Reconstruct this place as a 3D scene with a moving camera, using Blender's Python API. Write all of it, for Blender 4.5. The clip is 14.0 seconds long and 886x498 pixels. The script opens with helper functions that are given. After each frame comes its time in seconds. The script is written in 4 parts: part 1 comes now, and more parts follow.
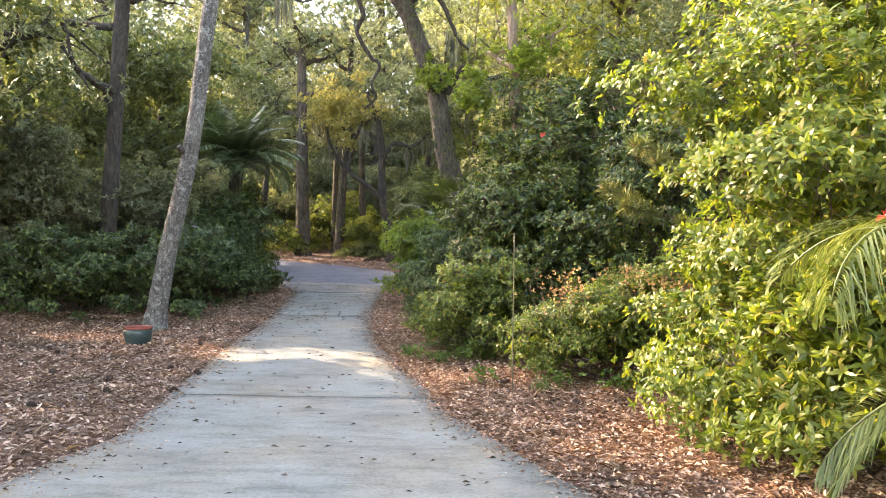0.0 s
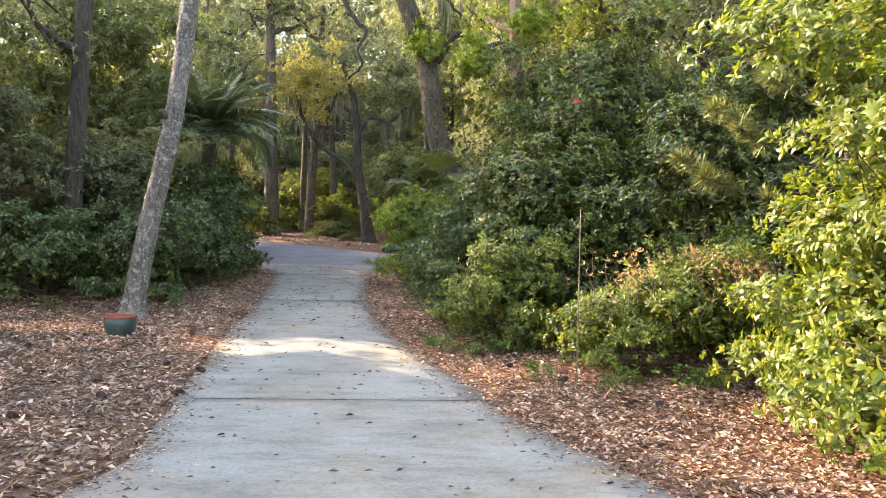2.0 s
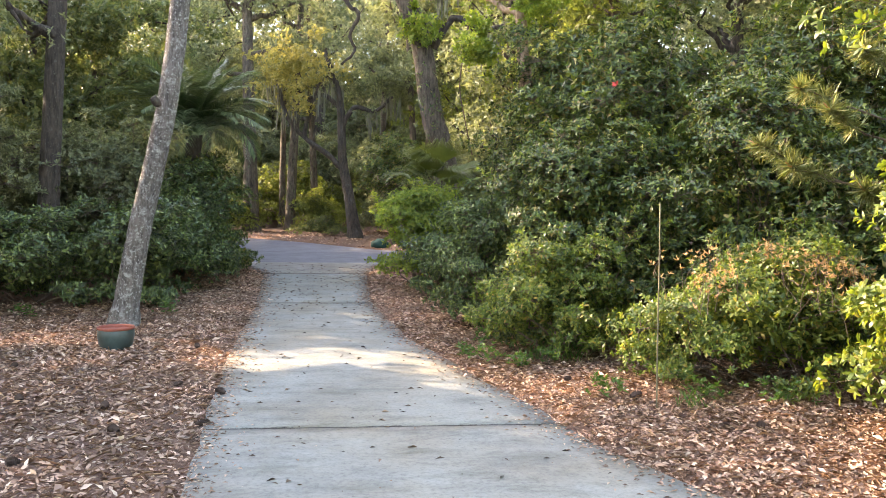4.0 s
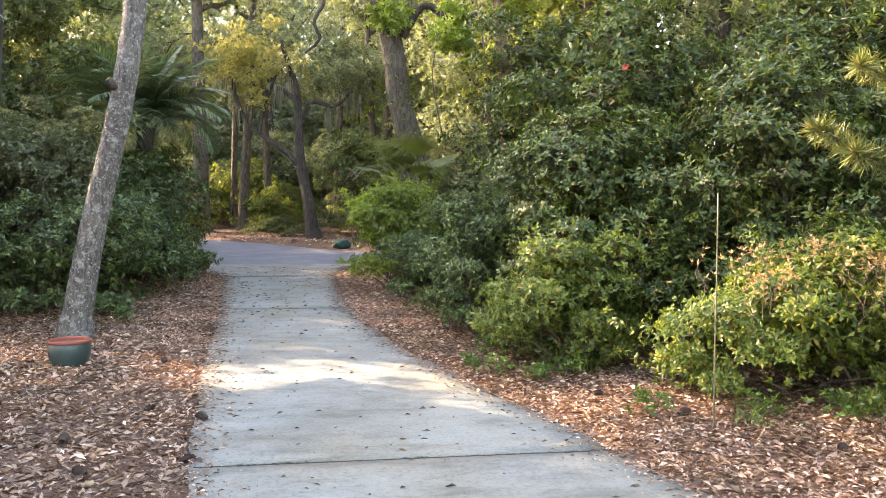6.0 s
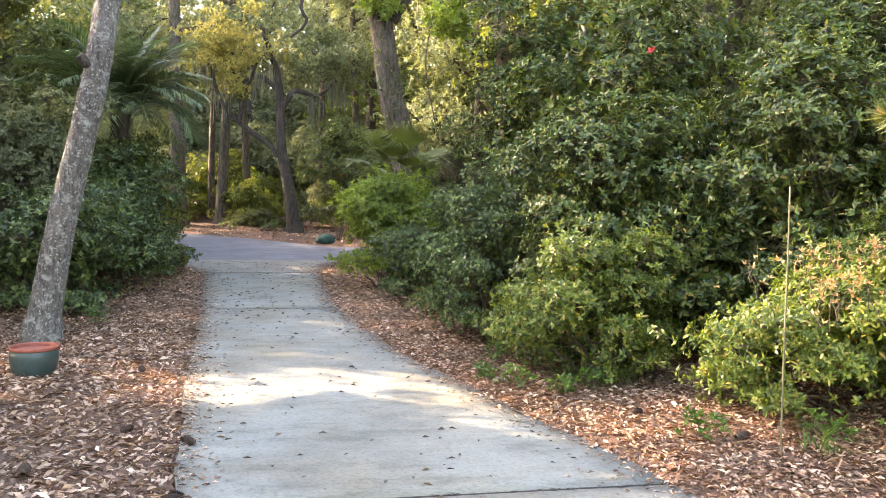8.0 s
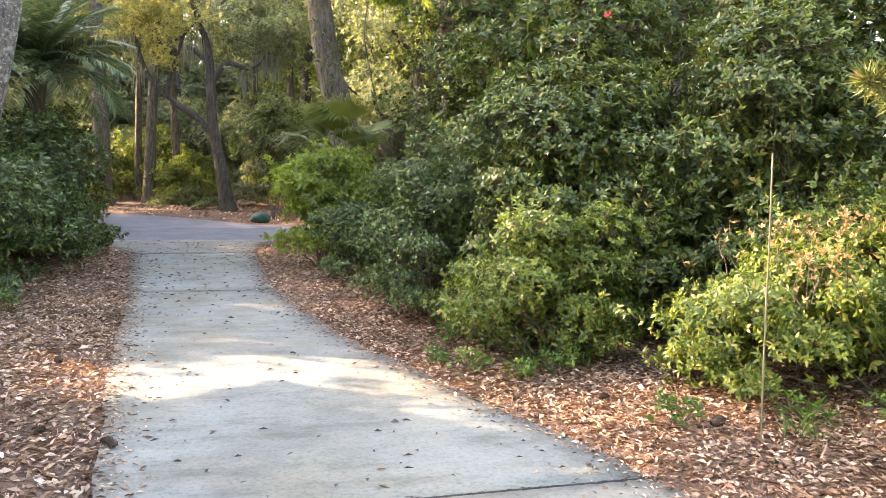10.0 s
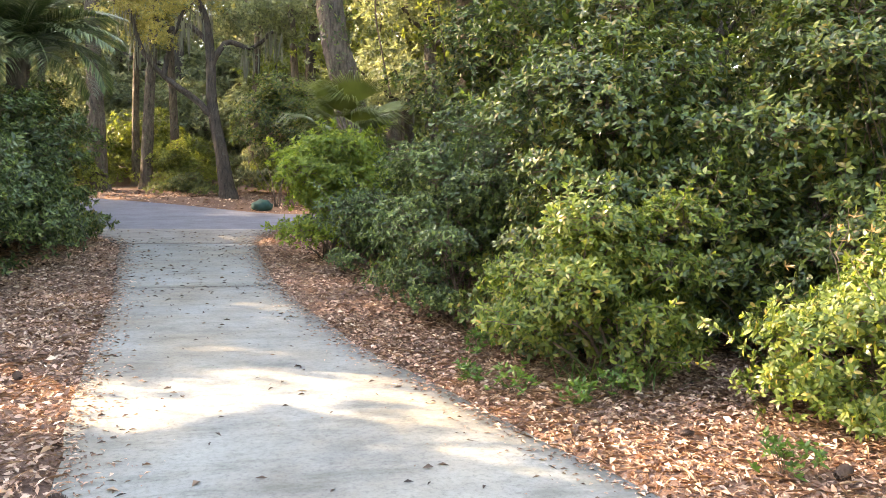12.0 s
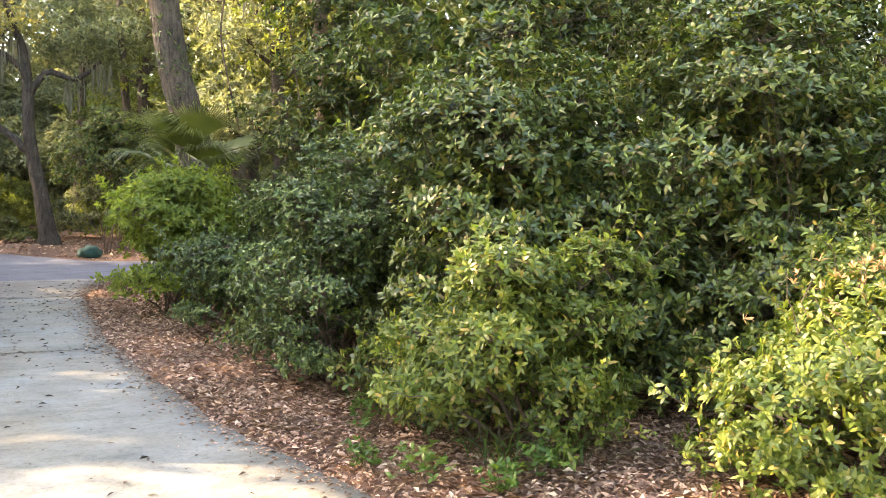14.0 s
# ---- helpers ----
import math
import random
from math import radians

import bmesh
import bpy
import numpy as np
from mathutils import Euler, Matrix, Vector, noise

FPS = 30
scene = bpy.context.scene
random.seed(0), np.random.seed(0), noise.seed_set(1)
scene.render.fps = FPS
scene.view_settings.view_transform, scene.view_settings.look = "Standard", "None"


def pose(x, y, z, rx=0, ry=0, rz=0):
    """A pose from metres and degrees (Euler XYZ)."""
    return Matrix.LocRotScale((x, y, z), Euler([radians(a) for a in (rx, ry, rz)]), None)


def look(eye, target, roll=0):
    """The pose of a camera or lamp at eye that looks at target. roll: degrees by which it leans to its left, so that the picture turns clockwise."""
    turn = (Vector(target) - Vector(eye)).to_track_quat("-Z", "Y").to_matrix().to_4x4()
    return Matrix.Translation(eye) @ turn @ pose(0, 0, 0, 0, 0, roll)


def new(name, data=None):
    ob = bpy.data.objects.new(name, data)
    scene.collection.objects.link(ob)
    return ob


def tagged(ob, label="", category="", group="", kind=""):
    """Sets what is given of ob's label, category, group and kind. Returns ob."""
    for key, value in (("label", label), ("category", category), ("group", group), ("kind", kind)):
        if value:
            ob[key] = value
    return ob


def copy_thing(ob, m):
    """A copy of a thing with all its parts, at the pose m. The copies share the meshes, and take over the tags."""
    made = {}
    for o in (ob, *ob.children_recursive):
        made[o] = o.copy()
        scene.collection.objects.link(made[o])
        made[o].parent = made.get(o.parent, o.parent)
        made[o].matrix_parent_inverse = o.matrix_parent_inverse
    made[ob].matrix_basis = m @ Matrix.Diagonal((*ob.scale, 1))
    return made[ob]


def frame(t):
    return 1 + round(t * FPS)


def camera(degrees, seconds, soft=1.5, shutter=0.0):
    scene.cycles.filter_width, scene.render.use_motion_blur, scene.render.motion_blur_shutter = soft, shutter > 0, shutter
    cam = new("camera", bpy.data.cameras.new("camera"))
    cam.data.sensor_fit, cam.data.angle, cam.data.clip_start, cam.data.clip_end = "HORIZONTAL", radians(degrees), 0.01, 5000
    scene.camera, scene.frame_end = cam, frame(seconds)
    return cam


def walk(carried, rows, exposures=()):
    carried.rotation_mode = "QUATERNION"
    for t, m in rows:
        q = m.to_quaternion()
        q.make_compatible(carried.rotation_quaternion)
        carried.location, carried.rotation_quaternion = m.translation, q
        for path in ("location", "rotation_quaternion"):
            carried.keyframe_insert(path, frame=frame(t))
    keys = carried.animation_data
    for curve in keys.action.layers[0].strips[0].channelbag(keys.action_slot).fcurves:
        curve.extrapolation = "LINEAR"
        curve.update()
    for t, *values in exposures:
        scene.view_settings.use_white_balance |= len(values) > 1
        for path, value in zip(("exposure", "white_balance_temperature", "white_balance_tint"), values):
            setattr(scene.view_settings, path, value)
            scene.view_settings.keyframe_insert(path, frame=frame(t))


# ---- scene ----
cam = camera(56.1, 14.0, soft=0.6)
METRES, EYE, TILT, LEAN, TURN = 7.89, 1.6, 0.0, 0.0, 0.0
ROWS = [
    (0.0, 0.0, 0.0, 0.0, 0.02, -1.44, -0.99),
    (0.5, -0.0344, 0.0416, -0.0021, -1.23, -1.74, -0.88),
    (1.0, -0.0659, 0.0886, -0.0071, -2.1, -2.2, -0.92),
    (1.5, -0.0962, 0.1287, -0.0082, -2.67, -2.54, -1.11),
    (2.0, -0.124, 0.1701, -0.0106, -3.35, -2.7, -1.29),
    (2.5, -0.1465, 0.2056, -0.0087, -3.52, -2.82, -1.27),
    (3.0, -0.1721, 0.2381, -0.0079, -3.88, -3.04, -1.13),
    (5.5, -0.2633, 0.4114, -0.015, -8.95, -3.2, -0.32),
    (6.0, -0.276, 0.4439, -0.0187, -9.5, -3.1, -0.52),
    (6.5, -0.2827, 0.4759, -0.0188, -9.72, -3.05, -0.8),
    (7.0, -0.2895, 0.5074, -0.0204, -10.42, -3.24, -1.01),
    (9.5, -0.3082, 0.6086, -0.0243, -13.51, -3.69, -0.78),
    (10.0, -0.3005, 0.6274, -0.0296, -15.59, -4.79, -0.92),
    (10.5, -0.2928, 0.665, -0.0317, -17.2, -5.77, -1.17),
    (11.0, -0.2918, 0.7044, -0.0317, -17.96, -6.28, -1.34),
    (11.5, -0.2905, 0.7426, -0.0339, -16.63, -6.23, -1.33),
    (12.0, -0.2892, 0.7791, -0.0352, -15.39, -5.6, -1.27),
    (12.5, -0.291, 0.8144, -0.0343, -14.65, -4.64, -1.13),
    (13.0, -0.2851, 0.8501, -0.0352, -15.79, -3.39, -0.95),
    (13.5, -0.2845, 0.8824, -0.0363, -19.71, -2.8, -0.82),
    (14.0, -0.2875, 0.9107, -0.0364, -26.3, -2.62, -0.81),
]
EXPOSURES = [(0.0, 3.26, 7850, 20), (6.0, 3.52, 7850, 20), (14.0, 3.74, 8350, 20)]
walk(cam, [(t, pose(0, 0, EYE, TILT, LEAN, TURN) @ pose(METRES * x, METRES * y, METRES * z, 90 + pitch, roll, yaw)) for t, x, y, z, yaw, pitch, roll in ROWS], EXPOSURES)

# ---- world, sun, exposure ----
SUN_DIR = Vector((-0.87, 0.49, 0.0)).normalized()      # towards the sun, on the plan
SUN_UP = radians(29)
world = bpy.data.worlds.new("world")
scene.world = world
world.use_nodes = True
wn = world.node_tree.nodes
sky = wn.new("ShaderNodeTexSky")
sky.sky_type, sky.sun_disc = "NISHITA", False
sky.sun_elevation = SUN_UP
sky.sun_rotation = math.atan2(SUN_DIR.x, SUN_DIR.y)
sky.air_density, sky.dust_density = 1.0, 1.5
wn["Background"].inputs["Strength"].default_value = 0.15
world.node_tree.links.new(sky.outputs[0], wn["Background"].inputs["Color"])

sun_data = bpy.data.lights.new("sun", "SUN")
sun_data.energy, sun_data.angle, sun_data.color = 2.05, radians(0.7), (1.0, 0.86, 0.68)
sun = new("sun", sun_data)
to_sun = Vector((SUN_DIR.x * math.cos(SUN_UP), SUN_DIR.y * math.cos(SUN_UP), math.sin(SUN_UP)))
sun.matrix_world = look(to_sun * 60, (0, 0, 0))


# ---- materials ----
def nodes_of(name):
    m = bpy.data.materials.new(name)
    m.use_nodes = True
    nt = m.node_tree
    return m, nt, nt.nodes["Principled BSDF"]


def ramp(nt, source, stops):
    r = nt.nodes.new("ShaderNodeValToRGB")
    el = r.color_ramp.elements
    while len(el) < len(stops):
        el.new(0.5)
    for e, (p, c) in zip(el, stops):
        e.position, e.color = p, (*c, 1)
    nt.links.new(source, r.inputs[0])
    return r.outputs[0]


def noise_tex(nt, scale, detail=5, rough=0.55, coords=None, stretch=None):
    n = nt.nodes.new("ShaderNodeTexNoise")
    n.inputs["Scale"].default_value, n.inputs["Detail"].default_value = scale, detail
    n.inputs["Roughness"].default_value = rough
    tc = nt.nodes.new("ShaderNodeTexCoord")
    src = tc.outputs["Object"]
    if stretch:
        mp = nt.nodes.new("ShaderNodeMapping")
        mp.inputs["Scale"].default_value = stretch
        nt.links.new(src, mp.inputs[0])
        src = mp.outputs[0]
    nt.links.new(src, n.inputs["Vector"])
    return n.outputs["Fac"]


def mix(nt, kind, fac, a, b):
    n = nt.nodes.new("ShaderNodeMix")
    n.data_type, n.blend_type = "RGBA", kind
    for sock, v in ((n.inputs["Factor"], fac), (n.inputs[6], a), (n.inputs[7], b)):
        if isinstance(v, (int, float)):
            sock.default_value = v
        elif isinstance(v, tuple):
            sock.default_value = (*v, 1)
        else:
            nt.links.new(v, sock)
    return n.outputs[2]


def bump(nt, bsdf, height, strength, distance):
    b = nt.nodes.new("ShaderNodeBump")
    b.inputs["Strength"].default_value, b.inputs["Distance"].default_value = strength, distance
    nt.links.new(height, b.inputs["Height"])
    nt.links.new(b.outputs[0], bsdf.inputs["Normal"])


def leaf_material(name, stops, glow, through_share=0.4, rough=0.42, patch=2.2):
    """Leaf colours that vary leaf by leaf and from bough to bough, with light let through the blade."""
    m, nt, b = nodes_of(name)
    geo = nt.nodes.new("ShaderNodeNewGeometry")
    c = ramp(nt, geo.outputs["Random Per Island"], stops)
    shade = ramp(nt, noise_tex(nt, patch, 3), [(0.3, (0.62, 0.66, 0.6)), (0.7, (1.25, 1.2, 1.05))])
    c = mix(nt, "MULTIPLY", 1.0, c, shade)
    nt.links.new(c, b.inputs["Base Color"])
    b.inputs["Roughness"].default_value = rough
    b.inputs["Specular IOR Level"].default_value = 0.5
    tr = nt.nodes.new("ShaderNodeBsdfTranslucent")
    nt.links.new(mix(nt, "MULTIPLY", 1.0, c, glow), tr.inputs["Color"])
    sh = nt.nodes.new("ShaderNodeMixShader")
    sh.inputs[0].default_value = through_share
    nt.links.new(b.outputs[0], sh.inputs[1])
    nt.links.new(tr.outputs[0], sh.inputs[2])
    nt.links.new(sh.outputs[0], nt.nodes["Material Output"].inputs["Surface"])
    return m


GLOW = (1.55, 1.55, 0.75)
LEAF_DARK = leaf_material("leaf_dark_evergreen", [(0, (0.022, 0.044, 0.014)), (0.5, (0.075, 0.125, 0.03)), (0.88, (0.18, 0.225, 0.052)), (1, (0.27, 0.2, 0.08))], (1.45, 1.5, 0.65), 0.22, 0.38)
LEAF_HOLLY = leaf_material("leaf_blue_green", [(0, (0.028, 0.055, 0.022)), (0.6, (0.095, 0.158, 0.058)), (1, (0.24, 0.31, 0.11))], (1.35, 1.4, 0.65), 0.2, 0.33)
LEAF_AZALEA = leaf_material("leaf_azalea", [(0, (0.05, 0.09, 0.022)), (0.5, (0.135, 0.2, 0.045)), (0.94, (0.26, 0.295, 0.075)), (1, (0.38, 0.27, 0.1))], GLOW, 0.42)
LEAF_BRIGHT = leaf_material("leaf_bright_shrub", [(0, (0.078, 0.125, 0.026)), (0.5, (0.145, 0.2, 0.036)), (0.93, (0.25, 0.28, 0.05)), (1, (0.33, 0.25, 0.08))], GLOW, 0.42)
LEAF_OAK = leaf_material("leaf_oak", [(0, (0.09, 0.125, 0.052)), (0.6, (0.155, 0.195, 0.078)), (1, (0.27, 0.285, 0.11))], (1.3, 1.25, 0.75), 0.36, 0.45, 0.5)
LEAF_SPRING = leaf_material("leaf_spring_yellow", [(0, (0.138, 0.209, 0.044)), (0.6, (0.224, 0.297, 0.066)), (1, (0.341, 0.378, 0.087))], (1.7, 1.75, 0.7), 0.45, 0.5, 0.8)
LEAF_PALM = leaf_material("leaf_palm", [(0, (0.07, 0.115, 0.058)), (0.7, (0.135, 0.195, 0.095)), (1, (0.28, 0.34, 0.18))], (1.35, 1.4, 0.7), 0.22, 0.36)
# olive leaf lightened to put woodland light and haze into the colour
LEAF_WOOD_LIT = leaf_material("leaf_woodland_olive_lit", [(0, (0.135, 0.165, 0.105)), (0.6, (0.22, 0.255, 0.155)), (1, (0.33, 0.355, 0.22))], (1.35, 1.3, 0.8), 0.42, 0.5, 0.4)
LEAF_GOLD = leaf_material("leaf_golden_spring", [(0, (0.25, 0.235, 0.08)), (0.6, (0.35, 0.32, 0.115)), (1, (0.45, 0.40, 0.17))], (1.3, 1.3, 0.8), 0.45, 0.5, 0.8)
DEAD_BLOOM = leaf_material("withered_blossom", [(0, (0.383, 0.227, 0.114)), (0.6, (0.541, 0.36, 0.19)), (1, (0.654, 0.474, 0.285))], (1.2, 1.0, 0.7), 0.3, 0.6)
NEEDLE = leaf_material("pine_needles", [(0, (0.15, 0.19, 0.075)), (0.7, (0.24, 0.27, 0.11)), (1, (0.36, 0.32, 0.15))], GLOW, 0.25)
GRASS = leaf_material("green_weed", [(0, (0.06, 0.13, 0.03)), (0.7, (0.10, 0.19, 0.04)), (1, (0.17, 0.25, 0.06))], GLOW, 0.4)
LITTER = leaf_material("dry_leaves", [(0, (0.10, 0.058, 0.042)), (0.3, (0.26, 0.15, 0.105)), (0.65, (0.48, 0.315, 0.24)), (0.9, (0.66, 0.47, 0.37)), (1, (0.82, 0.66, 0.54))], (1.2, 0.95, 0.7), 0.12, 0.65, 1.1)
STRAW = leaf_material("pine_straw", [(0, (0.157, 0.083, 0.047)), (0.5, (0.28, 0.16, 0.095)), (1, (0.448, 0.286, 0.179))], (1.2, 0.9, 0.6), 0.1, 0.6, 1.1)
# brighter woodland leaf: sunlight is painted into its yellow-green
LEAF_SUN_PAINTED = leaf_material("leaf_woodland_sun_painted", [(0, (0.12, 0.155, 0.045)), (0.6, (0.195, 0.235, 0.07)), (1, (0.31, 0.33, 0.1))], (1.5, 1.5, 0.7), 0.42, 0.5, 0.6)
# lit copy of the palm leaf, with warm sunlight put into the colour
PALM_SUN_PAINTED = leaf_material("leaf_palm_sun_painted", [(0, (0.09, 0.13, 0.045)), (0.7, (0.17, 0.21, 0.075)), (1, (0.3, 0.32, 0.15))], (1.4, 1.4, 0.65), 0.28, 0.36)
CRUMBS = leaf_material("dark_leaf_crumbs", [(0, (0.035, 0.024, 0.018)), (0.6, (0.11, 0.07, 0.05)), (0.9, (0.24, 0.16, 0.11)), (1, (0.4, 0.3, 0.22))], (1.1, 0.9, 0.7), 0.08, 0.7, 1.1)
MOSS = leaf_material("grey_moss", [(0, (0.16, 0.16, 0.13)), (1, (0.27, 0.27, 0.21))], (1.1, 1.1, 0.9), 0.3, 0.8)


def bark_material(name, dark, light, patch_colour, patch_amount, scale=9.0):
    """Furrowed bark with lichen patches and small pale flecks."""
    m, nt, b = nodes_of(name)
    grooves = noise_tex(nt, scale * 1.6, 9, 0.68, stretch=(1.6, 1.6, 0.38))
    c = ramp(nt, grooves, [(0.34, dark), (0.62, light)])
    broad = ramp(nt, noise_tex(nt, 1.6, 4, 0.6), [(0.35, (0.72, 0.72, 0.72)), (0.65, (1.15, 1.13, 1.1))])
    c = mix(nt, "MULTIPLY", 0.9, c, broad)
    spots = ramp(nt, noise_tex(nt, 7.5, 8, 0.75), [(0.62 - patch_amount, (0, 0, 0)), (0.70 - patch_amount, (1, 1, 1))])
    c = mix(nt, "MIX", spots, c, patch_colour)
    flecks = ramp(nt, noise_tex(nt, 34, 5, 0.7), [(0.64 - 0.8 * patch_amount, (0, 0, 0)), (0.68 - 0.8 * patch_amount, (1, 1, 1))])
    c = mix(nt, "MIX", flecks, c, tuple(min(0.6, 1.3 * v) for v in patch_colour))
    nt.links.new(c, b.inputs["Base Color"])
    b.inputs["Roughness"].default_value = 0.9
    bump(nt, b, grooves, 1.0, 0.07)
    return m


BARK_GREY = bark_material("bark_grey_lichen", (0.07, 0.063, 0.056), (0.26, 0.24, 0.215), (0.42, 0.43, 0.39), 0.085, 11)
BARK_OAK = bark_material("bark_oak", (0.035, 0.028, 0.021), (0.17, 0.132, 0.098), (0.14, 0.15, 0.08), 0.06, 7)
BARK_DARK = bark_material("bark_dark", (0.035, 0.028, 0.022), (0.11, 0.09, 0.07), (0.13, 0.13, 0.10), 0.03, 7)
BARK_PINE = bark_material("bark_pale_pine", (0.22, 0.14, 0.09), (0.48, 0.35, 0.24), (0.5, 0.4, 0.3), 0.0, 6)
TWIG = bark_material("twig", (0.09, 0.065, 0.05), (0.24, 0.18, 0.13), (0.28, 0.26, 0.22), 0.0, 20)


def concrete_material(name, base, stain):
    """Weathered paving: broad stains, cloudy blotches, fine dark speckle."""
    m, nt, b = nodes_of(name)
    big = noise_tex(nt, 1.3, 9, 0.7)
    c = ramp(nt, big, [(0.3, tuple(0.7 * v for v in base)), (0.5, base), (0.68, tuple(1.16 * v for v in base))])
    tint = ramp(nt, noise_tex(nt, 0.6, 5, 0.65), [(0.42, (1, 1, 1)), (0.66, stain)])
    c = mix(nt, "MULTIPLY", 1.0, c, tint)
    streaks = ramp(nt, noise_tex(nt, 2.4, 9, 0.72, stretch=(0.7, 1.9, 1)), [(0.34, (0.66, 0.67, 0.63)), (0.5, (1, 1, 1)), (0.68, (1.14, 1.12, 1.08))])
    c = mix(nt, "MULTIPLY", 0.9, c, streaks)
    fine = noise_tex(nt, 30, 9, 0.78)
    c = mix(nt, "MULTIPLY", 1.0, c, ramp(nt, fine, [(0.3, (0.55, 0.55, 0.54)), (0.5, (1.0, 1.0, 1.0)), (0.7, (1.14, 1.14, 1.12))]))
    nt.links.new(c, b.inputs["Base Color"])
    b.inputs["Roughness"].default_value = 0.8
    bump(nt, b, fine, 0.4, 0.005)
    return m


CONCRETE = concrete_material("weathered_concrete", (0.238, 0.245, 0.215), (0.97, 0.85, 0.72))
APRON = concrete_material("stained_concrete", (0.24, 0.225, 0.195), (0.8, 0.76, 0.68))
ASPHALT = concrete_material("old_asphalt", (0.15, 0.155, 0.175), (0.9, 0.9, 0.92))


def soil_material():
    m, nt, b = nodes_of("leaf_mould_soil")
    c = ramp(nt, noise_tex(nt, 26, 8, 0.7), [(0.25, (0.075, 0.042, 0.028)), (0.5, (0.19, 0.11, 0.072)), (0.75, (0.33, 0.215, 0.15))])
    c = mix(nt, "MULTIPLY", 0.8, c, ramp(nt, noise_tex(nt, 0.8, 4), [(0.3, (0.65, 0.6, 0.58)), (0.7, (1.15, 1.1, 1.0))]))
    nt.links.new(c, b.inputs["Base Color"])
    b.inputs["Roughness"].default_value = 0.95
    bump(nt, b, noise_tex(nt, 40, 6, 0.7), 0.9, 0.03)
    return m


SOIL = soil_material()


def plain_material(name, colour, rough=0.6, grain=30.0, metal=0.0, depth=0.002):
    m, nt, b = nodes_of(name)
    n = noise_tex(nt, grain, 5, 0.65)
    c = ramp(nt, n, [(0.25, tuple(0.7 * v for v in colour)), (0.7, tuple(min(1, 1.15 * v) for v in colour))])
    nt.links.new(c, b.inputs["Base Color"])
    b.inputs["Roughness"].default_value, b.inputs["Metallic"].default_value = rough, metal
    bump(nt, b, n, 0.3, depth)
    return m


GLAZE = plain_material("blue_green_glaze", (0.042, 0.07, 0.066), 0.35, 14)
TERRACOTTA = plain_material("terracotta", (0.28, 0.075, 0.045), 0.75, 18)
CONE = plain_material("pine_cone", (0.085, 0.055, 0.04), 0.8, 40)
BUD = plain_material("pine_bud", (0.42, 0.2, 0.09), 0.6, 60)
BAMBOO = plain_material("bamboo", (0.15, 0.135, 0.075), 0.55, 25)
JOINT = plain_material("joint_filler", (0.04, 0.035, 0.03), 0.95, 40)
TARP = plain_material("green_plastic", (0.012, 0.06, 0.045), 0.75, 12)
LANTERN_METAL = plain_material("grey_metal", (0.12, 0.13, 0.135), 0.45, 40, 0.6)
FLOWER = plain_material("red_petal", (0.55, 0.05, 0.03), 0.5, 30)


# ---- helpers for meshes ----
rng = np.random.default_rng(7)


def mesh_of(name, verts, tris, material, smooth=False):
    me = bpy.data.meshes.new(name)
    verts, tris = np.asarray(verts, np.float32), np.asarray(tris, np.int32)
    me.vertices.add(len(verts))
    me.vertices.foreach_set("co", verts.ravel())
    me.loops.add(tris.size)
    me.loops.foreach_set("vertex_index", tris.ravel())
    me.polygons.add(len(tris))
    me.polygons.foreach_set("loop_start", np.arange(0, tris.size, 3, dtype=np.int32))
    me.update(calc_edges=True)
    if smooth:
        me.polygons.foreach_set("use_smooth", np.ones(len(tris), bool))
    me.materials.append(material)
    return me


def join(*pieces):
    """Several (verts, tris) as one."""
    vs, fs, n = [], [], 0
    for v, f in pieces:
        if len(v):
            vs.append(np.asarray(v, float))
            fs.append(np.asarray(f, int) + n)
            n += len(v)
    return np.concatenate(vs), np.concatenate(fs)


def thing(name, label, category, place=(0, 0, 0), group="", kind=""):
    ob = new(name)
    ob.empty_display_size = 0.1
    ob.location = place
    return tagged(ob, label, category, group, kind)


def part(name, piece, material, parent, label="", smooth=False):
    """piece: (verts, tris) in the parent's own coordinates."""
    ob = new(name, mesh_of(name, piece[0], piece[1], material, smooth))
    ob.parent = parent
    if label:
        ob["label"] = label
    return ob


def part_bm(name, bm, material, parent, label="", smooth=False):
    me = bpy.data.meshes.new(name)
    bm.to_mesh(me)
    bm.free()
    me.materials.append(material)
    if smooth:
        for p in me.polygons:
            p.use_smooth = True
    ob = new(name, me)
    ob.parent = parent
    if label:
        ob["label"] = label
    return ob


def unit(a):
    return a / np.maximum(np.linalg.norm(a, axis=-1, keepdims=True), 1e-9)


def blades(p, d, up, length, width, fold=0.25, droop=0.12, full=True):
    """Folded leaf blades: base p, way d, face up; full: pointed oval of four triangles, else a diamond of two."""
    n = len(p)
    s = unit(np.cross(d, up))
    nn = unit(np.cross(s, d))
    L, W = length[:, None], width[:, None]
    tip = p + d * L - nn * L * droop
    if full:
        a, b = p + d * L * 0.30, p + d * L * 0.68 - nn * L * droop * 0.35
        lift = nn * W * fold
        v = np.stack([p, a + s * W * .46 + lift, a - s * W * .46 + lift, b + s * W * .42 + lift * .7, b - s * W * .42 + lift * .7, tip], 1)
        f = np.array([[0, 1, 2], [1, 3, 2], [2, 3, 4], [3, 5, 4]])
        return v.reshape(-1, 3), (np.arange(n)[:, None, None] * 6 + f).reshape(-1, 3)
    a = p + d * L * 0.45
    lift = nn * W * fold
    v = np.stack([p, a + s * W * .5 + lift, tip, a - s * W * .5 + lift], 1)
    f = np.array([[0, 1, 2], [0, 2, 3]])
    return v.reshape(-1, 3), (np.arange(n)[:, None, None] * 4 + f).reshape(-1, 3)


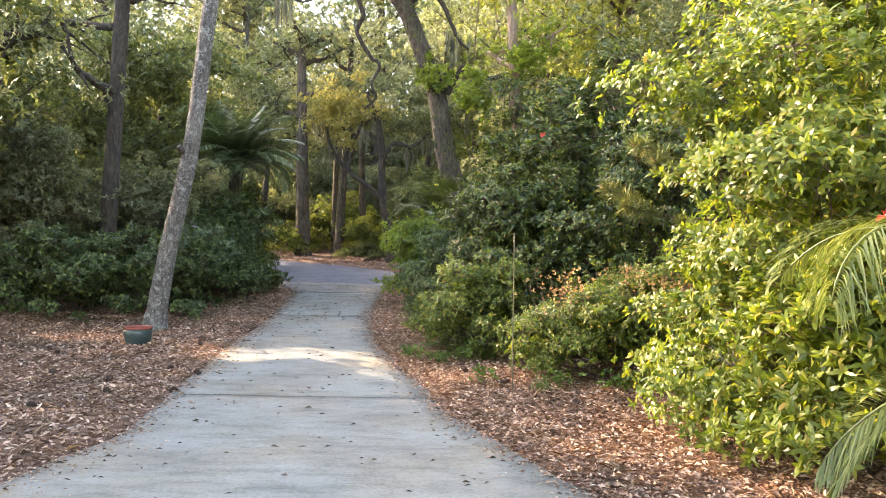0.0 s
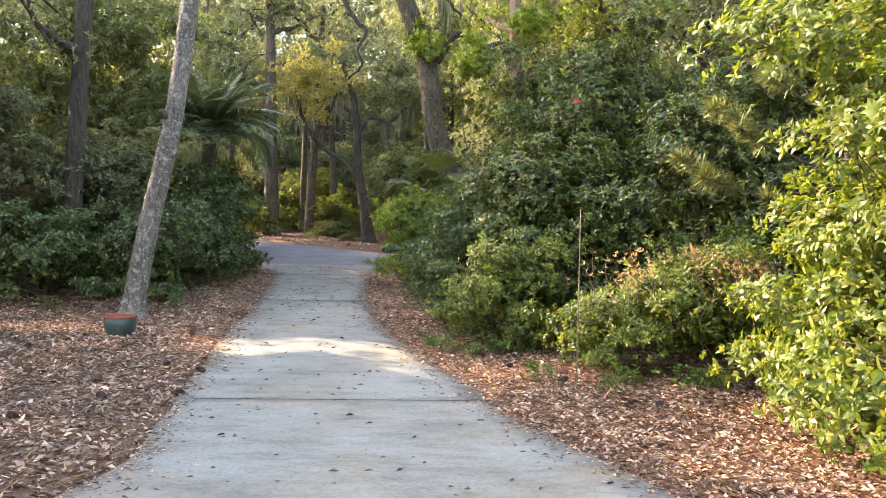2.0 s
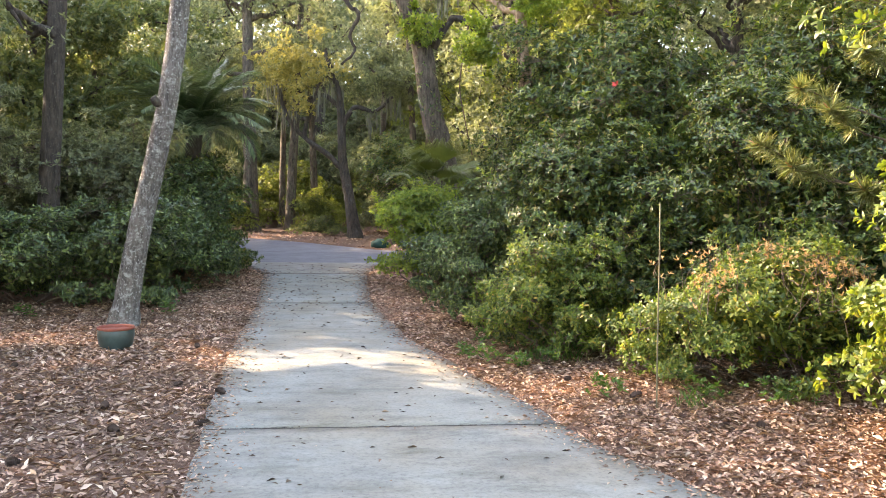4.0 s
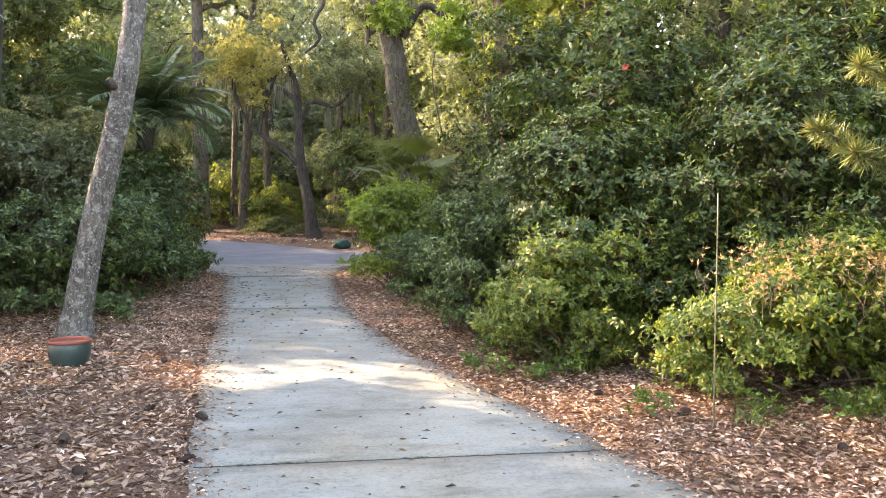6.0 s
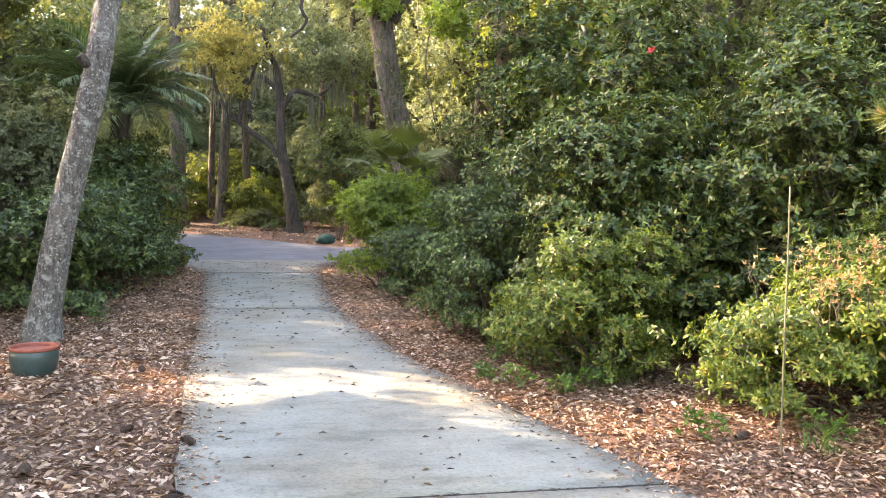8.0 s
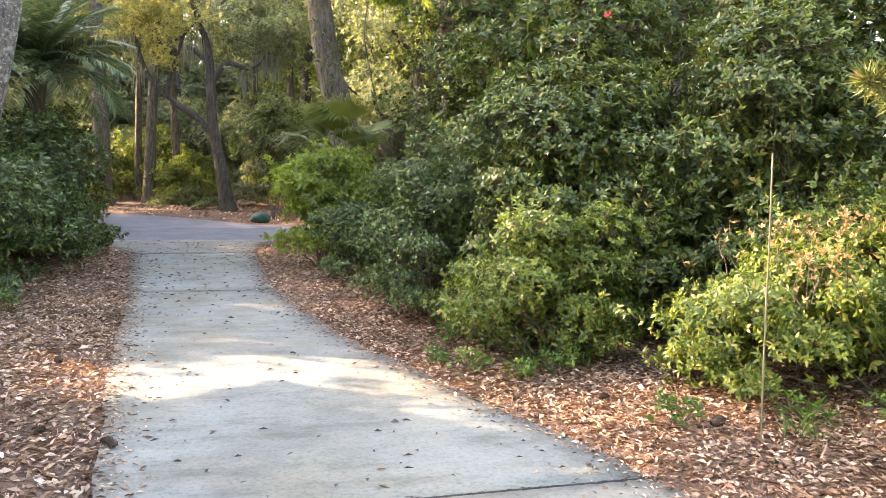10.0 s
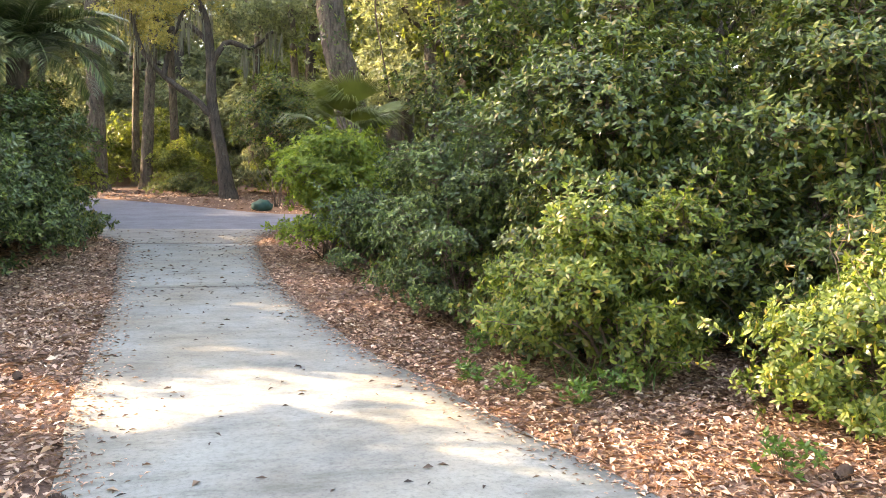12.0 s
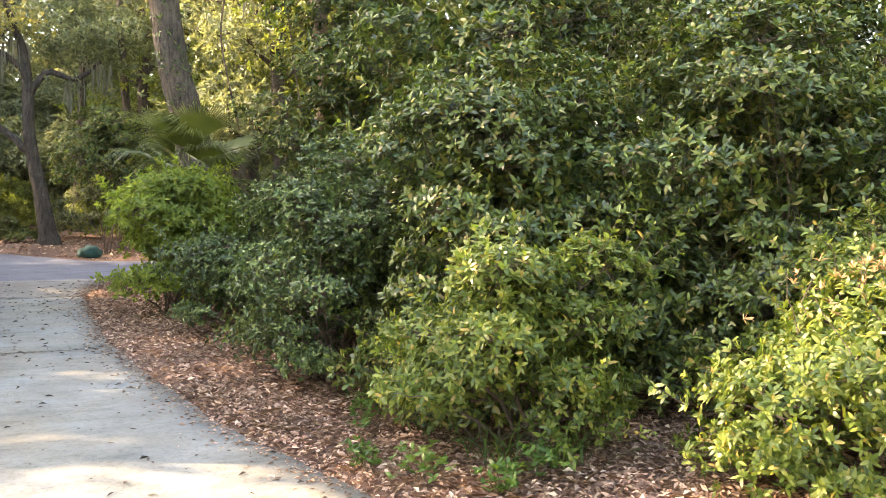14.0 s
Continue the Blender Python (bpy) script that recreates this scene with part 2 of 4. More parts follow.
def whorls(tips, axes, leaves, length, width, spread=(45, 95), full=True, droop=0.12, stem=0.0):
    """A tuft of leaves round every tip; stem: how far down the twig they begin."""
    n = len(tips)
    a = np.repeat(unit(axes), leaves, 0)
    p = np.repeat(tips, leaves, 0)
    m = len(p)
    ref = np.where(np.abs(a[:, 2:3]) > 0.9, [[1.0, 0, 0]], [[0, 0, 1.0]])
    u = unit(np.cross(a, ref))
    v = np.cross(a, u)
    phi = (np.tile(np.arange(leaves), n) * 2.4 + np.repeat(rng.uniform(0, 6.3, n), leaves) + rng.normal(0, 0.25, m))[:, None]
    th = np.radians(rng.uniform(*spread, m))[:, None]
    d = unit(a * np.cos(th) + (u * np.cos(phi) + v * np.sin(phi)) * np.sin(th))
    L = length * rng.uniform(0.6, 1.15, m)
    W = width * rng.uniform(0.75, 1.15, m)
    p = p - a * (stem * rng.uniform(0, 1, m))[:, None]
    up = a + rng.normal(0, 0.35, (m, 3))
    return blades(p, d, up, L, W, droop=droop, full=full)


def tube(path, radii, sides=8, rough=0.0):
    """A tapered, slightly uneven tube along a path."""
    path, radii = np.asarray(path, float), np.asarray(radii, float)
    t = unit(np.gradient(path, axis=0))
    ref = np.array([0.31, 0.95, 0.05]) if abs(t[:, 2]).mean() > 0.6 else np.array([0, 0, 1.0])
    u = unit(np.cross(t, ref))
    w = np.cross(t, u)
    ang = np.linspace(0, 2 * np.pi, sides, endpoint=False)
    r = radii[:, None] * (1 + rough * rng.normal(0, 1, (len(path), sides)))
    v = path[:, None] + r[..., None] * (u[:, None] * np.cos(ang)[None, :, None] + w[:, None] * np.sin(ang)[None, :, None])
    v = np.concatenate([v.reshape(-1, 3), path[-1:]])
    i, j = np.meshgrid(np.arange(len(path) - 1), np.arange(sides), indexing="ij")
    a, b = i * sides + j, i * sides + (j + 1) % sides
    f = np.concatenate([np.stack([a, b, b + sides], -1).reshape(-1, 3), np.stack([a, b + sides, a + sides], -1).reshape(-1, 3)])
    top = (len(path) - 1) * sides
    k = np.arange(sides)
    cap = np.stack([top + k, top + (k + 1) % sides, np.full(sides, len(v) - 1)], -1)
    return v, np.concatenate([f, cap])


def wander(a, b, n, sway, sag=0.0):
    """A crooked way from a to b."""
    a, b = np.asarray(a, float), np.asarray(b, float)
    t = np.linspace(0, 1, n)[:, None]
    off = np.cumsum(rng.normal(0, sway, (n, 3)), 0)
    off = off - off[:1] - (off[-1:] - off[:1]) * t
    p = a + (b - a) * t + off
    p[:, 2] += sag * np.sin(np.pi * t[:, 0])
    return p


def smooth_path(points, n):
    """A smooth way through a few points."""
    P = np.asarray(points, float)
    P = np.vstack([2 * P[0] - P[1], P, 2 * P[-1] - P[-2]])
    out = []
    k = len(P) - 3
    for s in np.linspace(0, k, n):
        i = min(int(s), k - 1)
        t = s - i
        a, b, c, d = P[i:i + 4]
        out.append(0.5 * ((2 * b) + (c - a) * t + (2 * a - 5 * b + 4 * c - d) * t * t + (3 * b - a - 3 * c + d) * t ** 3))
    return np.array(out)


# ---- ground, driveway, road ----
GROUND_Y = (-400, -30, 0, 3, 7, 9, 12, 16, 19, 23, 31, 45, 80, 400)
GROUND_Z = (0.4, 0.3, 0, -0.1, -0.21, -0.235, -0.25, -0.26, -0.22, -0.05, 0.3, 0.6, 0.9, 1.2)


def height(y):
    y = np.asarray(y, float)
    return sum(np.interp(y + o, GROUND_Y, GROUND_Z) for o in (-1.5, -0.75, 0, 0.75, 1.5)) / 5


EDGE_Y = (-9, 0, 4, 5.95, 7.07, 9.15, 12.5, 16.4, 18.5, 21.5, 22.8, 23.6)
EDGE_L = (-3.4, -3.1, -3.0, -2.9, -2.7, -2.93, -3.22, -3.42, -3.6, -3.85, -4.5, -5.2)
SIDE_Y = (-9, 0, 3, 5.5, 7.3, 8.2, 9.4, 11.2, 12.3, 13.5, 14.6, 17, 18.4, 21.5, 23.0, 23.6)
SIDE_R = (2.9, 2.3, 1.7, 1.03, 0.36, 0.05, -0.18, -0.6, -0.85, -1.1, -1.22, -1.48, -1.52, -1.55, -1.2, -0.8)


def left_edge(y):
    return np.interp(y, EDGE_Y, EDGE_L) + 0.012 * np.sin(3.1 * np.asarray(y)) + 0.008 * np.sin(7.7 * np.asarray(y))


def right_edge(y):
    return np.interp(y, SIDE_Y, SIDE_R) + 0.015 * np.sin(2.7 * np.asarray(y) + 1) + 0.01 * np.sin(8.3 * np.asarray(y))


def road_far(x):
    return np.interp(x, (-40, -20, -5, -3.3, -1.1, 2, 12, 40), (52, 41, 30.3, 29.0, 26.8, 26.2, 26.0, 25))


def road_near(x):
    return np.interp(x, (-40, -20, -9, -5.2, -0.8, 3, 12, 40), (45, 35, 26.6, 23.6, 23.6, 23.2, 22.8, 22))


def bumps(x, y):
    return 0.05 * np.sin(0.9 * x + 1.3) * np.sin(0.8 * y) + 0.025 * np.sin(2.3 * x + 0.7 * y) * np.sin(1.9 * y + 0.4)


def on_drive(x, y):
    return (x > left_edge(y)) & (x < right_edge(y)) & (y > -9) & (y < 23.7)


def on_road(x, y):
    return (y > road_near(x) - 0.02) & (y < road_far(x))


def soil(x, y):
    """The height of the litter-covered ground."""
    x, y = np.asarray(x, float), np.asarray(y, float)
    gap = np.maximum(np.maximum(left_edge(y) - x, x - right_edge(y)), 0)
    gap = np.where((y > -9) & (y < 23.7), gap, 3)
    gap = np.minimum(gap, np.maximum(np.maximum(road_near(x) - y, y - road_far(x)), 0) * 1.0 + 0.0)
    rise = np.clip(gap / 0.5, 0, 1)
    return height(y) - 0.05 * (1 - np.clip(gap / 0.12, 0, 1)) + 0.02 * rise + bumps(x, y) * np.clip(gap / 1.2, 0, 1)


xs = np.concatenate([[-400, -200, -100, -60], np.arange(-40, -12, 2.0), np.arange(-12, 8, 0.12), np.arange(8, 40, 2.0), [60, 100, 200, 400]])
ys = np.concatenate([[-400, -200, -100, -50], np.arange(-30, -2, 2.0), np.arange(-2, 26, 0.12), np.arange(26, 34, 0.25), np.arange(34, 60, 2.0), [80, 120, 200, 400]])
gx, gy = np.meshgrid(xs, ys, indexing="ij")
gz = soil(gx, gy)
ny = len(ys)
ii, jj = np.meshgrid(np.arange(len(xs) - 1), np.arange(ny - 1), indexing="ij")
q = ii * ny + jj
ground_tris = np.concatenate([np.stack([q, q + ny, q + ny + 1], -1).reshape(-1, 3), np.stack([q, q + ny + 1, q + 1], -1).reshape(-1, 3)])
ground = new("ground", mesh_of("ground", np.stack([gx, gy, gz], -1).reshape(-1, 3), ground_tris, SOIL, True))
tagged(ground, "brown leaf mould and pine straw under the trees", "ground", kind="structure")


def strip(lefts, rights, ys_, z_top, thick, cols=10):
    """A slab between two edge lines, with sides."""
    u = np.linspace(0, 1, cols)
    X = lefts[:, None] * (1 - u) + rights[:, None] * u
    Y = np.repeat(np.asarray(ys_)[:, None], cols, 1) if np.ndim(ys_) == 1 else ys_
    Z = z_top(X, Y)
    n = len(lefts)
    top = np.stack([X, Y, Z], -1).reshape(-1, 3)
    i, j = np.meshgrid(np.arange(n - 1), np.arange(cols - 1), indexing="ij")
    a = i * cols + j
    f = [np.stack([a, a + 1, a + cols + 1], -1).reshape(-1, 3), np.stack([a, a + cols + 1, a + cols], -1).reshape(-1, 3)]
    ring = np.concatenate([np.arange(cols), np.arange(1, n) * cols + cols - 1, (n - 1) * cols + np.arange(cols - 2, -1, -1), np.arange(n - 2, 0, -1) * cols])
    low = top[ring] - [0, 0, thick]
    m = len(ring)
    k = np.arange(m)
    b = len(top) + k
    b2 = len(top) + (k + 1) % m
    r2 = ring[(k + 1) % m]
    f += [np.stack([ring, b, b2], -1), np.stack([ring, b2, r2], -1)]
    return np.concatenate([top, low]), np.concatenate(f)


driveway = thing("driveway", "weathered grey concrete driveway with scattered leaves and crossing joints", "driveway", kind="structure")
SLAB_ENDS = (-9.0, 1.6, 8.87, 16.95, 21.4, 23.62)
for k in range(5):
    y0, y1 = SLAB_ENDS[k] + 0.016, SLAB_ENDS[k + 1] - 0.016
    yy = np.linspace(y0, y1, int((y1 - y0) / 0.2) + 2)
    part("slab", strip(left_edge(yy), right_edge(yy), yy, lambda X, Y: height(Y) + 0.004, 0.12), APRON if k == 4 else CONCRETE, driveway,
         "leaf-stained end slab beside the road" if k == 4 else "")
for k in range(1, 5):
    y = SLAB_ENDS[k]
    yy = np.array([y - 0.018, y + 0.018])
    part("joint", strip(left_edge(yy), right_edge(yy), yy, lambda X, Y: height(Y) + 0.0005, 0.05), JOINT, driveway, "dark recessed joint")
    n = 60
    u = rng.uniform(0, 1, n)
    px = left_edge(y) * (1 - u) + right_edge(y) * u
    spot = np.stack([px, y + rng.normal(0, 0.013, n), np.full(n, float(height(y)) + 0.0055)], -1)
    way = unit(np.stack([rng.choice([-1.0, 1.0], n), rng.normal(0, 0.25, n), np.zeros(n)], -1))
    part("crumbled_edge", blades(spot, way, np.array([0, 0, 1.0]) + np.zeros((n, 3)), rng.uniform(0.02, 0.09, n), rng.uniform(0.006, 0.016, n), fold=0.02, droop=0.0), JOINT, driveway, "broken dirty joint edge")["kind"] = "stuff"

rx = np.concatenate([np.arange(-40, -12, 1.0), np.arange(-12, 14, 0.4), np.arange(14, 41, 2.0)])
t = np.linspace(0, 1, 12)
RY = road_near(rx)[:, None] * (1 - t) + (road_far(rx)[:, None] - 0.03) * t + 0.015
RX = np.repeat(rx[:, None], 12, 1)
rv = np.stack([RX, RY, height(RY) + 0.0], -1).reshape(-1, 3)
i, j = np.meshgrid(np.arange(len(rx) - 1), np.arange(11), indexing="ij")
a = i * 12 + j
road = new("road", mesh_of("road", rv, np.concatenate([np.stack([a, a + 12, a + 13], -1).reshape(-1, 3), np.stack([a, a + 13, a + 1], -1).reshape(-1, 3)]), ASPHALT, True))
tagged(road, "grey asphalt road crossing the end of the driveway", "road", kind="structure")


# ---- fallen leaves and straw ----
def litter(n, xr, yr, size, needles=False, keep=None):
    x, y = rng.uniform(*xr, n), rng.uniform(*yr, n)
    ok = ~on_drive(x, y) & ~on_road(x, y)
    if keep is not None:
        ok &= keep(x, y)
    x, y = x[ok], y[ok]
    m = len(x)
    p = np.stack([x, y, soil(x, y) + rng.uniform(0.002, 0.025, m)], -1)
    ang = rng.uniform(0, 6.28, m)
    d = unit(np.stack([np.cos(ang), np.sin(ang), rng.normal(0.0, 0.3, m)], -1))
    up = unit(np.stack([rng.normal(0, 0.75, m), rng.normal(0, 0.75, m), np.ones(m)], -1))
    L = size * rng.uniform(0.5, 1.3, m)
    W = np.full(m, 0.0026) if needles else L * rng.uniform(0.28, 0.5, m)
    return blades(p, d, up, L, W, fold=0.3, droop=rng.uniform(-0.1, 0.2), full=False)


near_right = lambda x, y: (x < right_edge(y) + 3.2)
fallen = new("leaf_litter", mesh_of("leaf_litter", *join(
    litter(72000, (-9.5, -2.6), (5.0, 16.5), 0.06), litter(20000, (-6, -3.2), (16, 24), 0.065),
    litter(80000, (-1.8, 3.6), (4.0, 14.5), 0.056, keep=near_right), litter(22000, (-2, 1.2), (14, 24), 0.065),
    litter(9000, (-14, 6), (24, 34), 0.10), litter(18000, (2.2, 6.5), (8.5, 14.5), 0.06), litter(12000, (-16, -3), (-8, 16), 0.09), litter(9000, (1, 9), (-8, 16), 0.09)), LITTER))
tagged(fallen, "dry brown oak leaves covering the beds", "leaf litter", kind="stuff")
straw = new("pine_straw", mesh_of("pine_straw", *join(
    litter(15000, (-9.5, -2.6), (5.0, 16.5), 0.15, True), litter(15000, (-1.8, 3.6), (4.0, 14.5), 0.15, True, near_right),
    litter(5000, (-6, -0.5), (15, 24), 0.18, True)), STRAW))
tagged(straw, "reddish fallen pine needles mixed with leaves", "pine straw", kind="stuff")


def drive_debris(n, yr):
    y = rng.uniform(*yr, n)
    e = rng.beta(0.6, 0.6, n)
    x = left_edge(y) * (1 - e) + right_edge(y) * e
    p = np.stack([x, y, height(y) + 0.007 + rng.uniform(0, 0.004, n)], -1)
    ang = rng.uniform(0, 6.28, n)
    d = np.stack([np.cos(ang), np.sin(ang), np.zeros(n)], -1)
    up = unit(np.stack([rng.normal(0, 0.25, n), rng.normal(0, 0.25, n), np.ones(n)], -1))
    L = rng.uniform(0.02, 0.075, n)
    return blades(p, d, up, L, L * rng.uniform(0.15, 0.5, n), fold=0.4, droop=0.05, full=False)


def edge_debris(n, yr):
    """Leaves that have blown over the concrete's edges."""
    y = rng.uniform(*yr, n)
    off = rng.exponential(0.1, n)
    x = np.where(rng.random(n) < 0.5, left_edge(y) + off, right_edge(y) - off)
    p = np.stack([x, y, height(y) + 0.007 + rng.uniform(0, 0.008, n)], -1)
    ang = rng.uniform(0, 6.28, n)
    d = np.stack([np.cos(ang), np.sin(ang), np.zeros(n)], -1)
    up = unit(np.stack([rng.normal(0, 0.3, n), rng.normal(0, 0.3, n), np.ones(n)], -1))
    L = rng.uniform(0.015, 0.055, n)
    return blades(p, d, up, L, L * rng.uniform(0.12, 0.5, n), fold=0.4, droop=0.05, full=False)


debris = new("driveway_leaves", mesh_of("driveway_leaves", *join(drive_debris(480, (3, 16.5)), drive_debris(800, (16, 23.5))), CRUMBS))
tagged(debris, "small dry leaves and twigs scattered on the concrete", "fallen leaves", kind="stuff")

blown = new("edge_leaves", mesh_of("edge_leaves", *edge_debris(8000, (3, 23.5)), LITTER))
tagged(blown, "small brown leaves blown over the concrete's edges", "fallen leaves", kind="stuff")


# ---- shrubs ----
def lobes_in(centre, radii, n, size, low=-0.55):
    """Round sub-clumps filling an ellipsoid's outer shell."""
    d = unit(rng.normal(0, 1, (n, 3)))
    d[:, 2] = np.where(d[:, 2] < low, -d[:, 2], d[:, 2])
    flat = np.maximum(np.linalg.norm(d[:, :2], axis=1), 0.35)
    d[:, :2] = np.where((d[:, 2] < 0)[:, None], d[:, :2] / flat[:, None], d[:, :2])
    k = rng.uniform(0.35, 1.15, (n, 1)) ** 0.5 * 0.82
    seed = Vector(rng.uniform(-50, 50, 3))
    k = k * np.array([[1.0 + 0.55 * noise.noise(Vector(q_) * 1.9 + seed)] for q_ in d])
    return np.asarray(centre) + d * k * np.asarray(radii), size * rng.uniform(0.5, 1.3, n)


def shrub(name, label, place, radii, material, lobes=26, lobe=0.4, tips=55, leaves=6, leaf=(0.06, 0.022), category="shrub", group="", full=True,
          skirt=0.12, spread=(35, 85), stems=9, fill=1100, low=-0.75, up=0.45, shoots=0, young=None):
    """A shrub on several stems; tufts of leaves stand on the outside of its clumps, with shaded leaves within."""
    x, y = place
    z = float(soil(x, y))
    ob = thing(name, label, category, (x, y, z), group)
    rx_, ry_, rz_ = radii
    c = np.array([0, 0, rz_ + skirt])
    lc, lr = lobes_in(c, (rx_, ry_, rz_), lobes, lobe, low)
    low_n = lobes // 4
    ring = rng.uniform(0, 6.28, low_n)
    far_out = rng.uniform(0.6, 0.95, low_n)
    lc[:low_n] = np.stack([np.cos(ring) * rx_ * far_out, np.sin(ring) * ry_ * far_out, np.full(low_n, skirt + 0.1) + rng.uniform(0.0, 0.25, low_n) * rz_], -1)
    lc[:, 2] = np.maximum(lc[:, 2], skirt + lr * 0.4)
    pick = np.repeat(np.arange(lobes), tips)
    n = len(pick)
    d = unit(rng.normal(0, 1, (n, 3)) * [1, 1, 0.8] + [0, 0, 0.55])
    r = lr[pick][:, None] * rng.uniform(0.7, 1.1, (n, 1))
    p = lc[pick] + d * r * [1.1, 1.1, 0.6]
    p[:, 2] = np.maximum(p[:, 2], 0.05 + rng.uniform(0, 0.15, n))
    out = unit((p - c) / np.array(radii))
    ax = unit(d * 0.45 + out * 0.55 + [0, 0, up] + rng.normal(0, 0.2, (n, 3)))
    foliage = [whorls(p, ax, leaves, leaf[0], leaf[1], spread, full, stem=leaf[0] * 0.45)]
    if fill:
        d = unit(rng.normal(0, 1, (fill, 3)))
        q = c + d * rng.uniform(0.1, 0.66, (fill, 1)) * np.array(radii)
        q[:, 2] = np.maximum(q[:, 2], 0.08)
        foliage.append(whorls(q, unit(rng.normal(0, 1, (fill, 3))), 5, leaf[0] * 1.35, leaf[1] * 1.9, (50, 100), False))
    part("foliage", join(*foliage), material, ob)
    for k in range(stems):
        e = lc[k % lobes]
        b = np.array([*rng.uniform(-0.25, 0.25, 2) * (rx_, ry_), -0.05])
        part("stem", tube(wander(b, e, 8, 0.035 * rz_, 0.1 * rz_), np.linspace(0.008 + 0.009 * rz_, 0.005, 8), 6), TWIG, ob)
    wood = []
    for k in range(lobes):
        b = lc[rng.integers(0, lobes)] * 0.5 + np.array([0, 0, skirt + 0.2 * rz_]) * 0.5
        wood.append(tube(wander(b, lc[k], 5, 0.03), np.linspace(0.008, 0.003, 5), 4))
    sel = rng.choice(len(p), min(len(p), lobes * 12), replace=False)
    for s_ in sel:
        wood.append(tube(np.stack([lc[pick[s_]], (lc[pick[s_]] + p[s_]) / 2 + rng.normal(0, 0.02, 3), p[s_]]), (0.004, 0.003, 0.0015), 3))
    if shoots:
        shoot_leaves = []
        for k in range(shoots):
            b = p[rng.integers(0, n)]
            w = unit((b - c) * [1, 1, 0.6] + rng.normal(0, 0.2, 3) + [0, 0, 0.45])
            L = rng.uniform(0.12, 0.38)
            path = wander(b, b + w * L + [0, 0, 0.04], 6, 0.012)
            wood.append(tube(path, np.linspace(0.004, 0.0015, 6), 4))
            shoot_leaves.append(whorls(path[2:], unit(np.gradient(path, axis=0)[2:]), 4, leaf[0] * 1.05, leaf[1] * 1.05, (35, 75), full, stem=0.03))
        part("young_growth", join(*shoot_leaves), young or material, ob)["kind"] = "stuff"
    part("twig_mass", join(*wood), TWIG, ob, "bare crooked twigs")["kind"] = "stuff"
    return ob


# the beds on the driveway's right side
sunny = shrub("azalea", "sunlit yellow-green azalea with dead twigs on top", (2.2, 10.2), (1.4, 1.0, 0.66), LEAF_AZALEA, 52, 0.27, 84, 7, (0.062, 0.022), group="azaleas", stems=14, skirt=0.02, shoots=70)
rng_tip = np.clip(rng.uniform(-0.85, 0.85, (12, 2))[rng.integers(0, 12, 300)] + rng.normal(0, 0.13, (300, 2)), -1, 1)
bloom_tips = np.stack([rng_tip[:, 0] * 1.15 - 0.2, rng_tip[:, 1] * 0.7 - 0.25, 1.36 - 0.45 * (rng_tip ** 2).sum(1) * 0.6 + rng.normal(0, 0.06, 300)], -1)
part("dead_blossom", whorls(bloom_tips, np.array([0, 0, 1.0]) + rng.normal(0, 0.4, (300, 3)), 6, 0.05, 0.012, (15, 80)), DEAD_BLOOM, sunny, "withered pinkish brown blossoms")["kind"] = "stuff"
for k in range(70):
    b_ = bloom_tips[k] - [0, 0, 0.3]
    part("dead_twig", tube(wander(b_ + rng.normal(0, 0.08, 3), bloom_tips[k] + rng.normal(0, 0.06, 3) + [0, 0, 0.03], 6, 0.015), np.linspace(0.004, 0.0015, 6), 4), TWIG, sunny)
shrub("azalea", "leafy green azalea at the bed's edge", (0.52, 11.8), (0.78, 0.72, 0.66), LEAF_AZALEA, 42, 0.25, 84, 7, (0.062, 0.022), group="azaleas", stems=16, skirt=0.14, shoots=80)
shrub("holly_shrub", "dense dark holly shrub over leaf litter", (0.3, 14.4), (1.0, 1.0, 1.05), LEAF_HOLLY, 50, 0.32, 92, 7, (0.054, 0.025), full=False, skirt=0.2, stems=14, shoots=40)
# yellow-green azalea; the sun on it is put into brighter leaves
shrub("azalea", "pale yellow-green azalea beside the palmetto, leaves brightened for sunlight", (-0.4, 19.2), (0.85, 0.9, 0.9), LEAF_SPRING, 46, 0.34, 54, 6, (0.095, 0.036), group="azaleas", full=False, stems=18, skirt=0.28, shoots=50, young=LEAF_SPRING)
shrub("holly_shrub", "dense dark holly shrub over leaf litter", (1.0, 17.0), (0.95, 0.9, 1.15), LEAF_HOLLY, 36, 0.36, 60, 6, (0.06, 0.027), full=False, skirt=0.04)
shrub("camellia", "dark glossy evergreen shrub taller than a person", (1.25, 12.95), (1.45, 1.1, 1.5), LEAF_DARK, 66, 0.36, 84, 7, (0.078, 0.027), group="evergreen shrubs", skirt=0.05, shoots=90, young=LEAF_AZALEA)
shrub("camellia", "tall dark evergreen shrub behind the azalea", (3.2, 12.2), (1.5, 1.1, 1.75), LEAF_DARK, 66, 0.38, 78, 7, (0.078, 0.027), group="evergreen shrubs", skirt=0.05, shoots=80, young=LEAF_AZALEA)
shrub("camellia", "tall dark evergreen shrub behind the azalea", (5.5, 11.7), (1.6, 1.3, 1.7), LEAF_DARK, 48, 0.45, 60, 6, (0.095, 0.036), group="evergreen shrubs", full=False, skirt=0.05)
shrub("tall_evergreen", "tall leafy evergreen closing the bed behind", (2.3, 15.0), (1.8, 1.5, 2.6), LEAF_DARK, 78, 0.5, 60, 6, (0.11, 0.04), group="evergreen shrubs", full=False, shoots=90, young=LEAF_AZALEA)
shrub("tall_evergreen", "tall leafy evergreen closing the bed behind", (5.2, 14.2), (2.2, 1.6, 2.75), LEAF_DARK, 70, 0.55, 60, 6, (0.11, 0.04), group="evergreen shrubs", full=False, shoots=90, young=LEAF_AZALEA)
